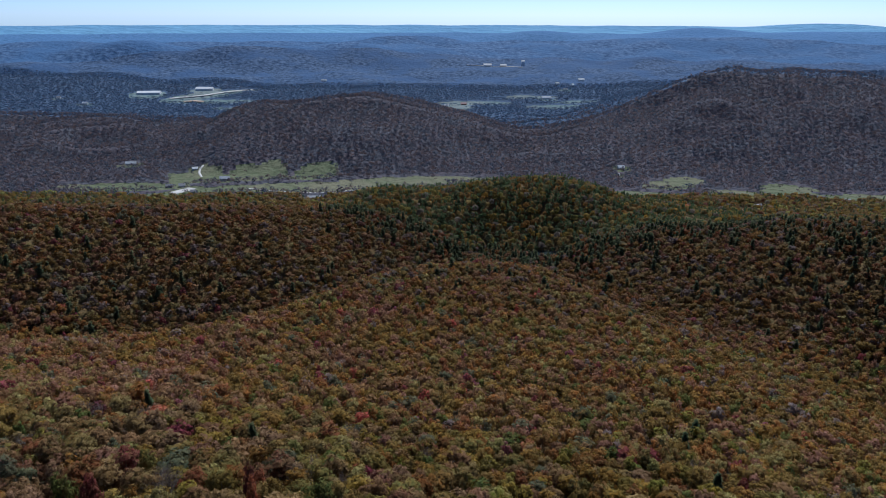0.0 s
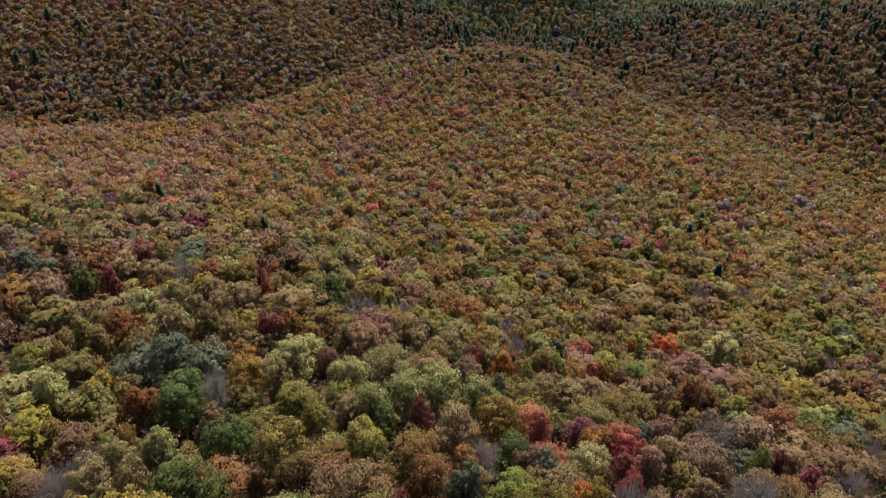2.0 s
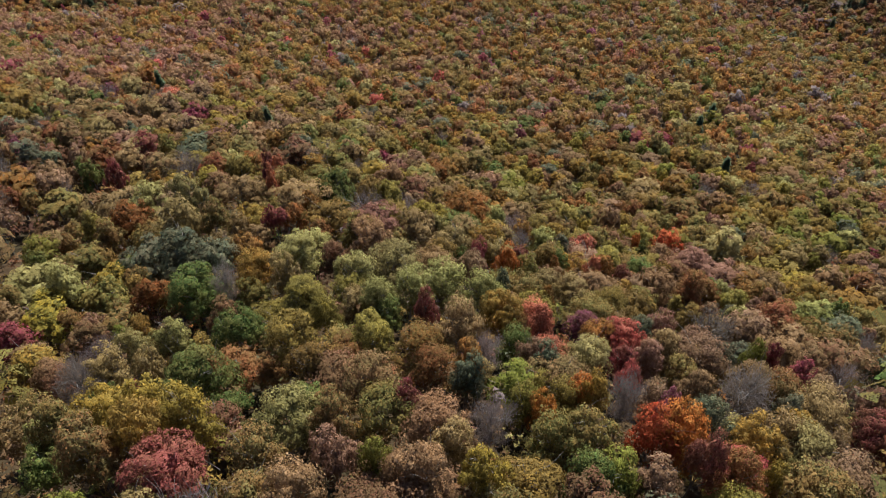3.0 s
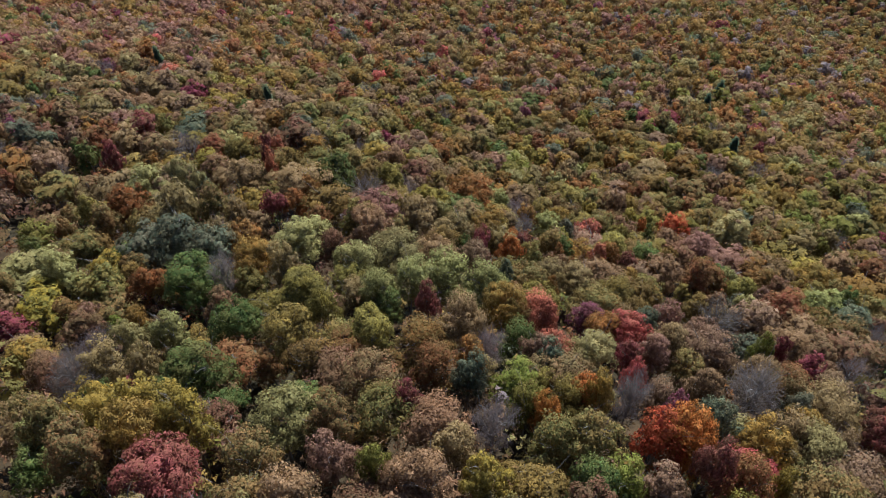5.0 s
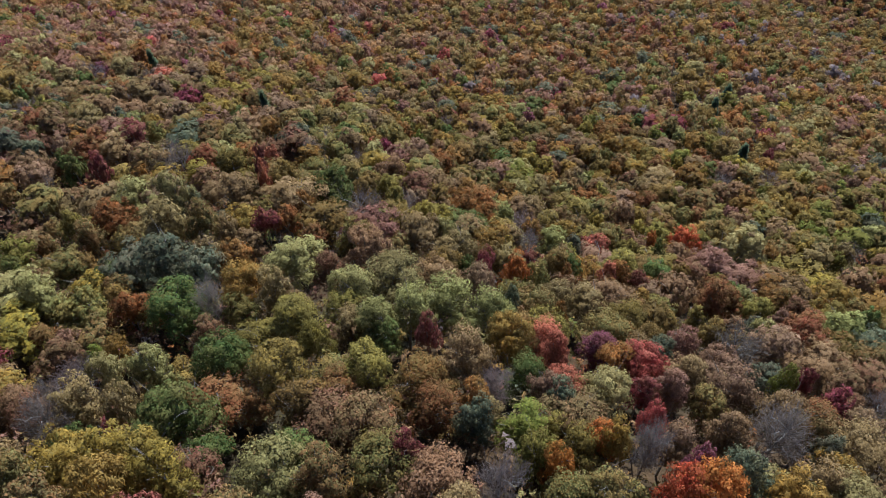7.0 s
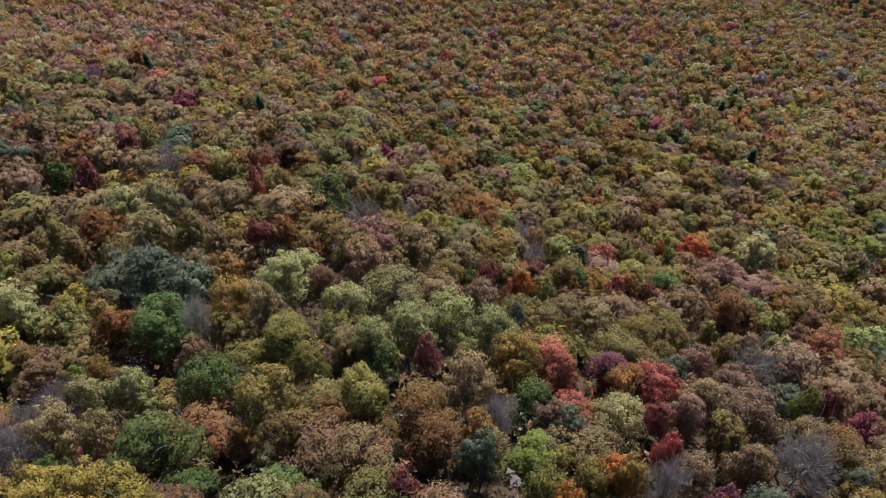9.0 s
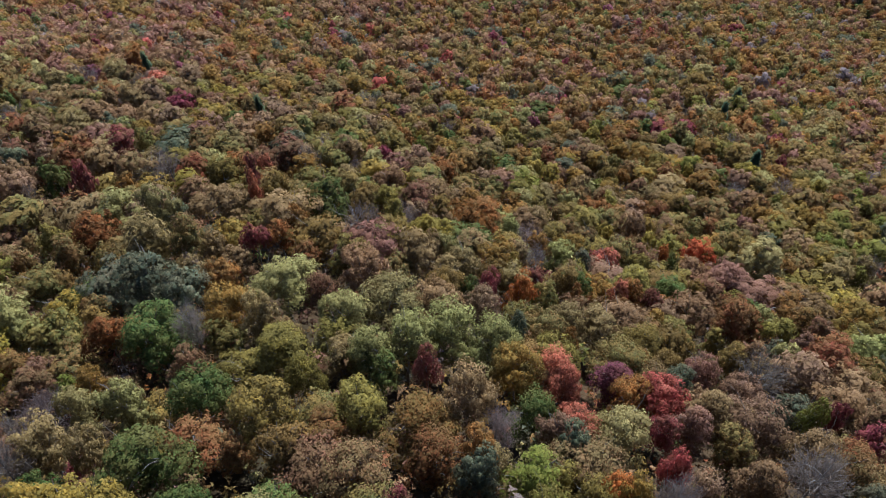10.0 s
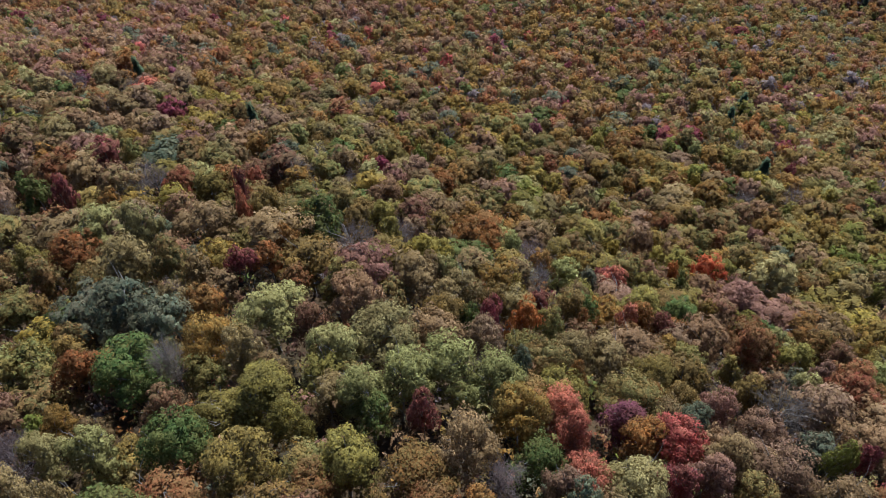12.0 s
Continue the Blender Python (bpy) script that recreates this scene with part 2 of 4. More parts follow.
def land(x, y):
    """Height of the tree tops' sheet; the soil lies CANOPY below it."""
    x, y = np.asarray(x, float), np.asarray(y, float)
    xn, yn = np.clip(x, - 420, 420), 0.5 * (y + 20 + np.sqrt((y + 20) ** 2 + 300)) - 20
    near = -37.78 - 0.1431 * xn - 0.6272 * yn + 0.000456 * yn ** 2 + 0.000108 * xn * yn - 0.000291 * xn ** 2
    near = near - 0.25 * np.maximum(0, -60 - y) + 0.6 * waves(x, y, 70, 3)
    for cx, cy, r, h in NEAR_SWELLS:
        near = near + h * np.exp(-((x - cx) ** 2 + (y - cy) ** 2) / r ** 2)
    away = np.hypot(x, y)
    far = np.interp(y + (away - np.maximum(y, 0)) * smooth(2300, 3300, away), (500, 700, 1000, 1300, 1550, 2000, 2600, 3000, 3500, 4000, 4500, 5000),
                    (-290, -306, -328, -343, -343, -334, -304, -268, -205, -138, -92, -42))
    spur = ridge(x, y, -760, 700, 106, -512, 800, 99, 280)
    spur = np.maximum(spur, ridge(x, y, -512, 800, 99, -283, 900, 81, 240))
    spur = np.maximum(spur, ridge(x, y, -283, 900, 81, -120, 1010, 58, 170))
    spur = np.maximum(spur, ridge(x, y, 800, 700, 108, 467, 850, 71, 240))
    spur = np.maximum(spur, ridge(x, y, 467, 850, 71, 330, 940, 45, 185))
    far = far + spur + hill(x, y, 165, 1185, 56, 400, 190) + hill(x, y, 170, 1180, 24, 160, 120) + hill(x, y, -90, 1140, 34, 260, 130)
    far = far + hill(x, y, -278, 2060, 116, 560, 450) + hill(x, y, -540, 1760, 26, 150, 130)
    far = far + hill(x, y, 1120, 2270, 160, 780, 690) + hill(x, y, 806, 2190, 42, 300, 260) + hill(x, y, 480, 1960, 46, 380, 330)
    far = far + hill(x, y, -1250, 2060, 46, 900, 330)
    far = far + smooth(1650, 2000, y) * (1 - smooth(2250, 2550, y)) * 26 * (0.4 - np.abs(waves(x, y, 520, 5))) + smooth(2500, 3200, y) * (1 - 0.75 * smooth(3900, 4400, away)) * 8 * waves(x, y, 420, 8)
    far = far + hill(x, y, -1330, 3500, 48, 400, 260) + hill(x, y, -900, 3520, 50, 360, 260) + hill(x, y, -1750, 3480, 34, 480, 260)
    far = far + hill(x, y, -407, 3700, 44, 640, 320) + hill(x, y, -173, 4200, 36, 360, 260) + hill(x, y, 576, 4300, 32, 420, 240)
    far = far + hill(x, y, 1393, 4200, 38, 420, 260) + hill(x, y, 2227, 4400, 22, 500, 240) + hill(x, y, 1650, 3900, 32, 1400, 420)
    crest = crest_line(x)
    k = smooth(crest - 15, crest + 150, y)
    side = smooth(450, 900, np.abs(x)) * (1 - smooth(500, 700, y))
    base = near * (1 - k) + far * k
    return EYE + base - 25 * side


LAKE = (148.0, 1000.0, 40.0, 24.0)
LAKE_TOP = EYE - 340.0


def in_lake(x, y):
    return ((x - LAKE[0]) / LAKE[2]) ** 2 + ((y - LAKE[1]) / LAKE[3]) ** 2


MEADOWS = (  # centre, half axes, turn in degrees
    (-250, 1525, 310, 46, 7), (-40, 1590, 190, 36, 4), (-430, 1640, 75, 62, 20), (-575, 1610, 65, 70, -20), (-300, 1640, 60, 45, 40),
    (-690, 1520, 150, 40, 0), (-560, 1440, 90, 34, 10), (390, 1450, 120, 40, -6), (520, 1560, 85, 46, 35), (640, 1455, 90, 36, -20),
)
MEADOWS += (
    (740, 1490, 60, 70, -25), (900, 1420, 150, 40, -5), (-8, 2600, 130, 50, 0), (110, 2690, 140, 36, 0), (420, 2620, 130, 30, 0),
    (-880, 2680, 200, 34, 6), (-760, 2560, 70, 26, 0), (330, 2800, 110, 28, 10), (520, 2700, 100, 26, 0), (-905, 2775, 150, 46, 40),
)


YARDS = (  # cleared ground round buildings and roads: centre, radius
    (-774, 1736, 28), (-591, 1666, 18), (-497, 1584, 24), (-571, 1517, 18), (-526, 1459, 18), (-596, 1511, 19), (427, 1683, 20), (409, 1632, 16),
    (616, 1347, 20), (813, 1393, 22), (774, 1415, 23), (-264, 1410, 28), (394, 2762, 36), (376, 3457, 20), (592, 3124, 27), (476, 3039, 20),
    (494, 2931, 20), (535, 3013, 18), (75, 2656, 24), (-506, 3086, 24), (-1125, 2757, 71), (-941, 2852, 58), (-1279, 2571, 22), (-1404, 2633, 19),
    (210, 3488, 36), (286, 3493, 30), (12, 2627, 19), (461, 1332, 15), (-559, 1616, 10), (-576, 1650, 10), (-579, 1670, 10), (-576, 1686, 10),
)
YARDS += (   # and farther off
    (-572, 1462, 25), (-558, 1482, 25), (-545, 1508, 25), (-421, 1504, 10), (-316, 1468, 10), (-233, 1472, 10), (-164, 1508, 10), (-104, 1524, 10),
    (-1021, 2696, 24), (-915, 2762, 24), (-812, 2858, 24), (-762, 2908, 24), (-956, 2656, 30), (-921, 2676, 30), (-887, 2668, 30), (581, 1356, 10),
    (580, 1338, 10), (580, 1322, 10), (109, 3460, 16), (204, 3484, 16), (312, 3486, 16), (370, 3402, 16),
)


def in_meadow(x, y):
    x, y = np.asarray(x, float), np.asarray(y, float)
    inside = np.zeros(np.broadcast(x, y).shape, bool)
    wob = 0.28 * waves(x, y, 75, 21)
    for cx, cy, a, b, turn in MEADOWS:
        c, s = math.cos(radians(turn)), math.sin(radians(turn))
        u, v = (x - cx) * c + (y - cy) * s, -(x - cx) * s + (y - cy) * c
        inside |= (u / a) ** 2 + (v / b) ** 2 < 1 + wob
    for cx, cy, rr in YARDS:
        inside |= np.hypot(x - cx, y - cy) < rr
    return inside


def soil(x, y):
    x, y = np.asarray(x, float), np.asarray(y, float)
    z = land(x, y) - CANOPY
    bowl = 1 - smooth(0.8, 2.6, in_lake(x, y))
    return z * (1 - bowl) + np.minimum(z, LAKE_TOP - 2.5) * bowl


def mesh_of(name, verts, faces, mats, index=None, flat=False, facing=None):
    me = bpy.data.meshes.new(name)
    verts, faces = np.asarray(verts, np.float32), np.asarray(faces, np.int32)
    n = faces.shape[1]
    me.vertices.add(len(verts))
    me.vertices.foreach_set("co", verts.ravel())
    me.loops.add(faces.size)
    me.loops.foreach_set("vertex_index", faces.ravel())
    me.polygons.add(len(faces))
    me.polygons.foreach_set("loop_start", np.arange(0, faces.size, n, dtype=np.int32))
    for m in mats:
        me.materials.append(m)
    if index is not None:
        me.polygons.foreach_set("material_index", np.asarray(index, np.int32))
    if flat:
        me.shade_flat()
    else:
        me.shade_smooth()
    me.update(calc_edges=True)
    if facing is not None:
        me.normals_split_custom_set_from_vertices(np.asarray(facing, np.float32).tolist())
    return me


def build_ground():
    rings = np.concatenate([[2], np.arange(12, 600, 12), np.arange(600, 1800, 9), np.arange(1800, 3000, 14), np.arange(3000, 4960, 25)])
    turns = np.radians(np.concatenate([np.arange(-37, 37, 0.5), np.arange(37, 323, 5.5)]))
    r, a = np.meshgrid(rings, turns, indexing="ij")
    x, y = r * np.sin(a), r * np.cos(a)
    z = soil(x, y) + np.random.default_rng(2).normal(0, 1.1, r.shape) * (r > 2900) * (1 - 0.75 * smooth(3800, 4500, r))
    nr, na = r.shape
    i, j = np.meshgrid(np.arange(nr - 1), np.arange(na), indexing="ij")
    k = (j + 1) % na
    faces = np.stack([i * na + j, i * na + k, (i + 1) * na + k, (i + 1) * na + j], -1).reshape(-1, 4)
    faces = faces[:, ::-1]
    mx, my = x[faces // na, faces % na].mean(1), y[faces // na, faces % na].mean(1)
    mr = np.hypot(mx, my)
    # past the near slope each zone takes a floor with more haze in its colour
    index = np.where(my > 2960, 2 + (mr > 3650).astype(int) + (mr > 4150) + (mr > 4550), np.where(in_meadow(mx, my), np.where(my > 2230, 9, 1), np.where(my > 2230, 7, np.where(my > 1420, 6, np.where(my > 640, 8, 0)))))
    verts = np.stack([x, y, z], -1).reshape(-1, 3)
    ob = new("ground", mesh_of("ground", verts, faces, [LITTER, MEADOW, *HAZED_FAR_WOODS, HILL_FLOOR, BASIN_FLOOR, BRUSH, HAZED_MEADOW], index))
    return tagged(ob, "leaf-covered mountain slopes with green valley meadows and distant hills tinted blue for haze", "ground", kind="structure")


build_ground()

# ---- tree shapes ----
RNG = np.random.default_rng(7)


def tubes(paths, sides=6):
    """Tapered limbs along polylines of (point, radius)."""
    verts, faces = [], []
    for path in paths:
        base = len(verts)
        for q, (p, rad) in enumerate(path):
            for s in range(sides):
                a = 6.283 * s / sides
                verts.append((p[0] + rad * math.cos(a), p[1] + rad * math.sin(a), p[2]))
            if q:
                for s in range(sides):
                    n = (s + 1) % sides
                    lo, hi = base + (q - 1) * sides, base + q * sides
                    faces.append((lo + s, lo + n, hi + n, hi + s))
    return verts, faces


def trunk_mesh(name, rng, height, reach, limbs, girth=0.26, twigs=0):
    lean = rng.normal(0, 0.35, 2)
    spine = [((lean[0] * u * u, lean[1] * u * u, height * u - 1.5 * (u == 0)), girth * (1.25 - u)) for u in (0, 0.15, 0.4, 0.65, 0.85, 1.0)]
    paths = [spine]
    for k in range(limbs):
        u = rng.uniform(0.42, 0.88)
        a, out, up = 2.4 * k + rng.uniform(-0.5, 0.5), reach * rng.uniform(0.55, 0.9), rng.uniform(1.5, 4.5)
        p0 = np.array((lean[0] * u * u, lean[1] * u * u, height * u))
        way = np.array((math.cos(a) * out, math.sin(a) * out, up))
        mid = p0 + way * 0.5 + np.array((0, 0, 0.5)) + rng.normal(0, 0.25, 3)
        paths.append([(p0, girth * 0.45), (mid, girth * 0.3), (p0 + way, girth * 0.08)])
        for q in range(twigs):
            f = rng.uniform(0.25, 1.0)
            s = p0 + way * f
            e = s + way * 0.35 * rng.uniform(0.5, 1) + rng.normal(0, 0.9, 3) + np.array((0, 0, 0.8))
            paths.append([(s, girth * 0.14), ((s + e) / 2 + rng.normal(0, 0.15, 3), girth * 0.09), (e, girth * 0.03)])
    v, f = tubes(paths, 5)
    return mesh_of(name, v, f, [BARK])


def unit(v):
    return v / np.maximum(1e-6, np.linalg.norm(v, axis=-1, keepdims=True))


def leaf_tris(pos, normal, size, rng, slim=0.8):
    n = len(pos)
    t = unit(np.cross(normal, unit(rng.normal(size=(n, 3)))))
    b = np.cross(normal, t)
    s = size * rng.uniform(0.7, 1.35, (n, 1))
    v = np.stack([pos + t * s * slim, pos - 0.5 * t * s * slim + b * s * 0.75, pos - 0.5 * t * s * slim - b * s * 0.75], 1)
    v += rng.normal(0, 0.08, v.shape) * s[:, None]
    return v.reshape(-1, 3), np.arange(3 * n).reshape(n, 3)


def crown_tris(rng, clumps, leaves, size, wide=5.0, tall=4.2, centre=12.0, lobes=5, loose=0.0, core=6, dome=0.4):
    """A crown of leafy clumps over several rounded lobes, for a crown 10 m across: points, faces and the way each point faces."""
    a = 2.4 * np.arange(lobes) + rng.uniform(0, 6.28)
    off = rng.uniform(0.36, 0.52, lobes) * wide
    heart = np.stack([off * np.cos(a), off * np.sin(a), rng.uniform(-0.42, 0.22, lobes) * tall], -1)
    heart[0] = (rng.normal(0, 0.4), rng.normal(0, 0.4), 0.36 * tall)
    room = rng.uniform(0.44, 0.62, (lobes, 1)) * np.array((wide, wide, 0.95 * tall))
    pick_lobe = rng.integers(lobes, size=clumps * 6)
    d = unit(rng.normal(size=(clumps * 6, 3)) + np.array((0, 0, 0.2)))
    c = heart[pick_lobe] + d * room[pick_lobe] * rng.uniform(0.72, 1.0, (clumps * 6, 1))
    deep = (((c[:, None] - heart[None]) / room[None]) ** 2).sum(-1).min(1)
    ok = (deep > 0.42) & (d[:, 2] > -0.6)
    c, d = c[ok][:clumps], d[ok][:clumps]
    n = len(c)
    rad = rng.uniform(0.65, 1.35, (n, 1)) * (1 + 0.15 * loose)
    per = max(1, leaves // n)
    e = unit(rng.normal(size=(n, per, 3)) + np.array((0, 0, 0.45)) + 0.55 * d[:, None])
    pos = c[:, None] + e * (rad[:, None] * rng.uniform(0.72 - 0.2 * loose, 1.06, (n, per, 1))) * np.array((1, 1, 0.8)) + np.array((0, 0, centre))
    whole = unit(c[:, None] + e * rad[:, None])
    faced = unit((1.2 - 0.75 * dome) * e + dome * whole + np.array((0, 0, 0.1)))
    tilt = unit(faced + rng.normal(0, 0.34, (n, per, 3)))
    v, f = leaf_tris(pos.reshape(-1, 3), tilt.reshape(-1, 3), size, rng)
    facing = np.repeat(unit(0.8 * faced + 0.2 * tilt).reshape(-1, 3), 3, 0)
    if not core:
        return v, f, facing
    verts, faces, out, base = [v], [f], [facing], len(v)
    for q in range(lobes):   # the dense inside of each lobe
        polar, b = np.meshgrid((0.02, 0.8, 1.6, 2.4), 6.283 * np.arange(core) / core, indexing="ij")
        ball = np.stack([np.sin(polar) * np.cos(b), np.sin(polar) * np.sin(b), np.cos(polar)], -1).reshape(-1, 3)
        verts.append(heart[q] + ball * room[q] * 0.56 * rng.uniform(0.8, 1.15, (len(ball), 1)) + np.array((0, 0, centre)))
        out.append(ball)
        i, j = np.meshgrid(np.arange(3), np.arange(core), indexing="ij")
        k = (j + 1) % core
        p00, p01, p10, p11 = (base + w.ravel() for w in (i * core + j, i * core + k, (i + 1) * core + j, (i + 1) * core + k))
        faces += [np.stack([p00, p10, p11], -1), np.stack([p00, p11, p01], -1)]
        base += len(ball)
    return np.concatenate(verts), np.concatenate(faces), np.concatenate(out)


def crown_mesh(name, *form):
    v, f, facing = crown_tris(*form)
    return mesh_of(name, v, f, [SPRAYS["olive"]], facing=facing)


def lobed_form(rng, lobes, sides, spire=False):
    """A crown of rounded, uneven leaf masses, 10 m across and 15 m high; a spire for conifers."""
    verts, faces = [], []
    for q in range(lobes):
        u = q / max(1, lobes - 1)
        if spire:
            heart, room = np.array((rng.normal(0, 0.3), rng.normal(0, 0.3), 4.5 + 10.0 * u)), np.array((4.3 - 2.9 * u, 4.3 - 2.9 * u, 4.6 - 1.0 * u))
        elif q == 0:
            heart, room = np.array((rng.normal(0, 0.5), rng.normal(0, 0.5), 8.6)), np.array((5.2, 5.2, 5.6)) * rng.uniform(0.9, 1.1, 3)
        else:
            a = 2.4 * q + rng.uniform(-0.5, 0.5)
            off = rng.uniform(2.4, 4.6)
            heart = np.array((off * math.cos(a), off * math.sin(a), rng.uniform(10.4, 13.6) - 0.75 * off))
            room = rng.uniform(1.5, 2.7) * np.array((1, 1, rng.uniform(0.9, 1.25)))
        start = len(verts)
        verts.append(heart + room * (rng.normal(0, 0.1), rng.normal(0, 0.1), rng.uniform(0.9, 1.08)))
        turn = rng.uniform(0, 6.283)
        for ring, polar in enumerate((0.85, 1.75)):
            for k in range(sides):
                b = turn + 6.283 * (k + 0.5 * ring) / sides
                out = rng.uniform(0.72, 1.3)
                verts.append(heart + room * out * (math.sin(polar) * math.cos(b), math.sin(polar) * math.sin(b), math.cos(polar)))
        for k in range(sides):
            n = (k + 1) % sides
            i0, i1, o0, o1 = start + 1 + k, start + 1 + n, start + 1 + sides + k, start + 1 + sides + n
            faces += [(start, i0, i1), (i0, o0, i1), (i1, o0, o1)]
    return np.array(verts), np.array(faces)


def pine_tris(rng, leaves, size):
    k = rng.uniform(0, 1, leaves) ** 0.7
    a = rng.uniform(0, 6.283, leaves)
    whorl = 0.72 + 0.28 * np.cos(k * 60)
    r = (0.4 + 3.7 * k) * np.sqrt(rng.uniform(0.15, 1, leaves)) * whorl
    pos = np.stack([r * np.cos(a), r * np.sin(a), 19.5 - 13.5 * k - 0.25 * r], -1)
    normal = unit(np.stack([np.cos(a) * 0.5, np.sin(a) * 0.5, np.full(leaves, 0.8)], -1) + rng.normal(0, 0.4, (leaves, 3)))
    return leaf_tris(pos, normal, size, rng, 1.3)


def pine_mesh(name, *form):
    v, f = pine_tris(*form)
    return mesh_of(name, v, f, [LEAVES["dark_green"]], facing=unit(v * (1, 1, 0) + (0, 0, 2.5)))


def twig_mesh(name, rng, count, wide=4.4, tall=4.2, centre=11.6):
    """Fine bare twigs in uneven tufts round the limbs' ends."""
    tufts = 26
    d = unit(rng.normal(size=(tufts, 3)) + np.array((0, 0, 0.35)))
    heart = d * rng.uniform(0.35, 1.0, (tufts, 1)) * np.array((wide, wide, tall)) + np.array((0, 0, centre))
    at = rng.integers(tufts, size=count)
    pos = heart[at] + rng.normal(0, 0.75, (count, 3))
    way = unit(0.8 * d[at] + np.array((0, 0, 0.55)) + rng.normal(0, 0.55, (count, 3)))
    side = unit(np.cross(way, rng.normal(size=(count, 3))))
    ln, w = rng.uniform(0.35, 0.95, (count, 1)), rng.uniform(0.012, 0.035, (count, 1))
    v = np.stack([pos - way * ln, pos + way * ln + side * w, pos - way * ln + side * w * 3], 1)
    return mesh_of(name, v.reshape(-1, 3), np.arange(3 * count).reshape(count, 3), [LEAVES["grey"]], flat=True)


SHAPES = {}
LEVELS = {"fine": (96, 6000, 0.265, 8, 2, 6, 0.4), "mid": (66, 1700, 0.48, 4, 1, 5, 0.6), "plain": (48, 540, 0.8, 3, 0, 4, 0.8)}
for level, (clumps, leaves, size, limbs, twigs, core, dome) in LEVELS.items():
    for q in range(6):
        SHAPES[level, "broad", q] = (trunk_mesh("trunk", RNG, 13.5, 4.2, limbs, twigs=twigs),
                                     crown_mesh("crown", RNG, clumps, leaves, size, 5.2, 5.0 + 0.25 * (q % 3), 11.2, 4 + q % 4, 0.5 * (q % 3), core, dome))
    for q in range(2):
        SHAPES[level, "tall", q] = (trunk_mesh("trunk", RNG, 15.5, 3.0, limbs, twigs=twigs), crown_mesh("crown", RNG, clumps, leaves, size, 4.1, 6.4, 11.4, 5, 0.5, core, dome))
        SHAPES[level, "pine", q] = (trunk_mesh("trunk", RNG, 18.5, 1.6, limbs, 0.22), pine_mesh("crown", RNG, int(leaves * 0.8) + 250, size * 1.5))
        SHAPES[level, "bare", q] = (trunk_mesh("trunk", RNG, 14.5, 4.4, limbs + 5, 0.25, twigs=2 * twigs + 1), twig_mesh("crown", RNG, leaves // 3 + 500))

SPECIES = {"tan": "oak_tree", "olive": "ash_tree", "russet": "chestnut_tree", "sage": "basswood_tree", "olive_gold": "hickory_tree", "gold": "basswood_tree",
           "amber": "beech_tree", "rust": "beech_tree", "rose": "beech_tree", "green": "poplar_tree", "blue_green": "poplar_tree", "lime": "poplar_tree",
           "yellow": "poplar_tree", "coral": "maple_tree", "scarlet": "maple_tree", "orange": "maple_tree", "crimson": "maple_tree", "magenta": "maple_tree",
           "dark_green": "pine_tree", "grey": "bare_tree"}
WORDS = {"tan": "tan-brown", "olive": "dull olive", "russet": "russet-brown", "sage": "pale sage-green", "olive_gold": "olive-gold", "gold": "golden",
         "amber": "amber", "rust": "rust-red", "rose": "dusty rose-brown", "green": "fresh green", "blue_green": "blue-green", "lime": "lime-yellow",
         "yellow": "bright yellow", "coral": "coral-red", "scarlet": "pinkish scarlet", "orange": "vivid orange", "crimson": "dark crimson", "magenta": "magenta-purple"}
PROTO = {}


def plant(x, y, colour, radius, tall=0.0):
    """One tree with its trunk and crown, rooted in the soil."""
    away = math.hypot(x, y - 30)
    level = "fine" if away < 72 else "mid" if away < 125 else "plain"
    form = {"dark_green": "pine", "grey": "bare"}.get(colour, "tall" if RNG.random() < 0.2 else "broad")
    q = int(RNG.integers(6 if form == "broad" else 2))
    key = (level, form, q)
    wide, high = radius / 5.0, tall or (0.76 + 0.2 * radius / 5.0) * RNG.uniform(0.90, 1.10)
    m = Matrix.LocRotScale((x, y, float(soil(x, y))), Euler((RNG.normal(0, 0.03), RNG.normal(0, 0.03), RNG.uniform(0, 6.283))), (wide, wide, high))
    if key not in PROTO:
        trunk, crown = SHAPES[key]
        tree = new("tree")
        for name, me in (("trunk", trunk), ("crown", crown)):
            piece = new(name, me)
            piece.parent = tree
        PROTO[key] = tree
        tree.matrix_basis = m
    else:
        tree = copy_thing(PROTO[key], m @ Matrix.Diagonal((*(1 / s for s in PROTO[key].scale), 1)))
    kind = SPECIES[colour]
    tree.name = kind
    for piece in tree.children:
        if piece.name.startswith("crown"):
            leaves = (LEAVES if form == "bare" else BOUGHS if level == "plain" else SPRAYS)[colour]
            slot = piece.material_slots[0]
            slot.link, slot.material = "OBJECT", leaves
    if colour == "grey":
        text = "leafless grey forest tree with fine bare twigs on the slope"
    elif colour == "dark_green":
        text = "dark green conifer standing among autumn broadleaf trees"
    else:
        text = WORDS[colour] + " autumn forest tree with a " + ("broad" if radius > 5 else "rounded") + " leafy crown"
    tagged(tree, text, "tree", group="trees of the near slope")
    return tree


# ---- trees of the near slope that stand out ----
TAKEN = []


def mark(colour, *places):
    """Trees of one colour: (x, y, crown radius, height against the usual) each."""
    for x, y, r, tall in places:
        plant(x, y, colour, r, tall)
        TAKEN.append((x, y, r))


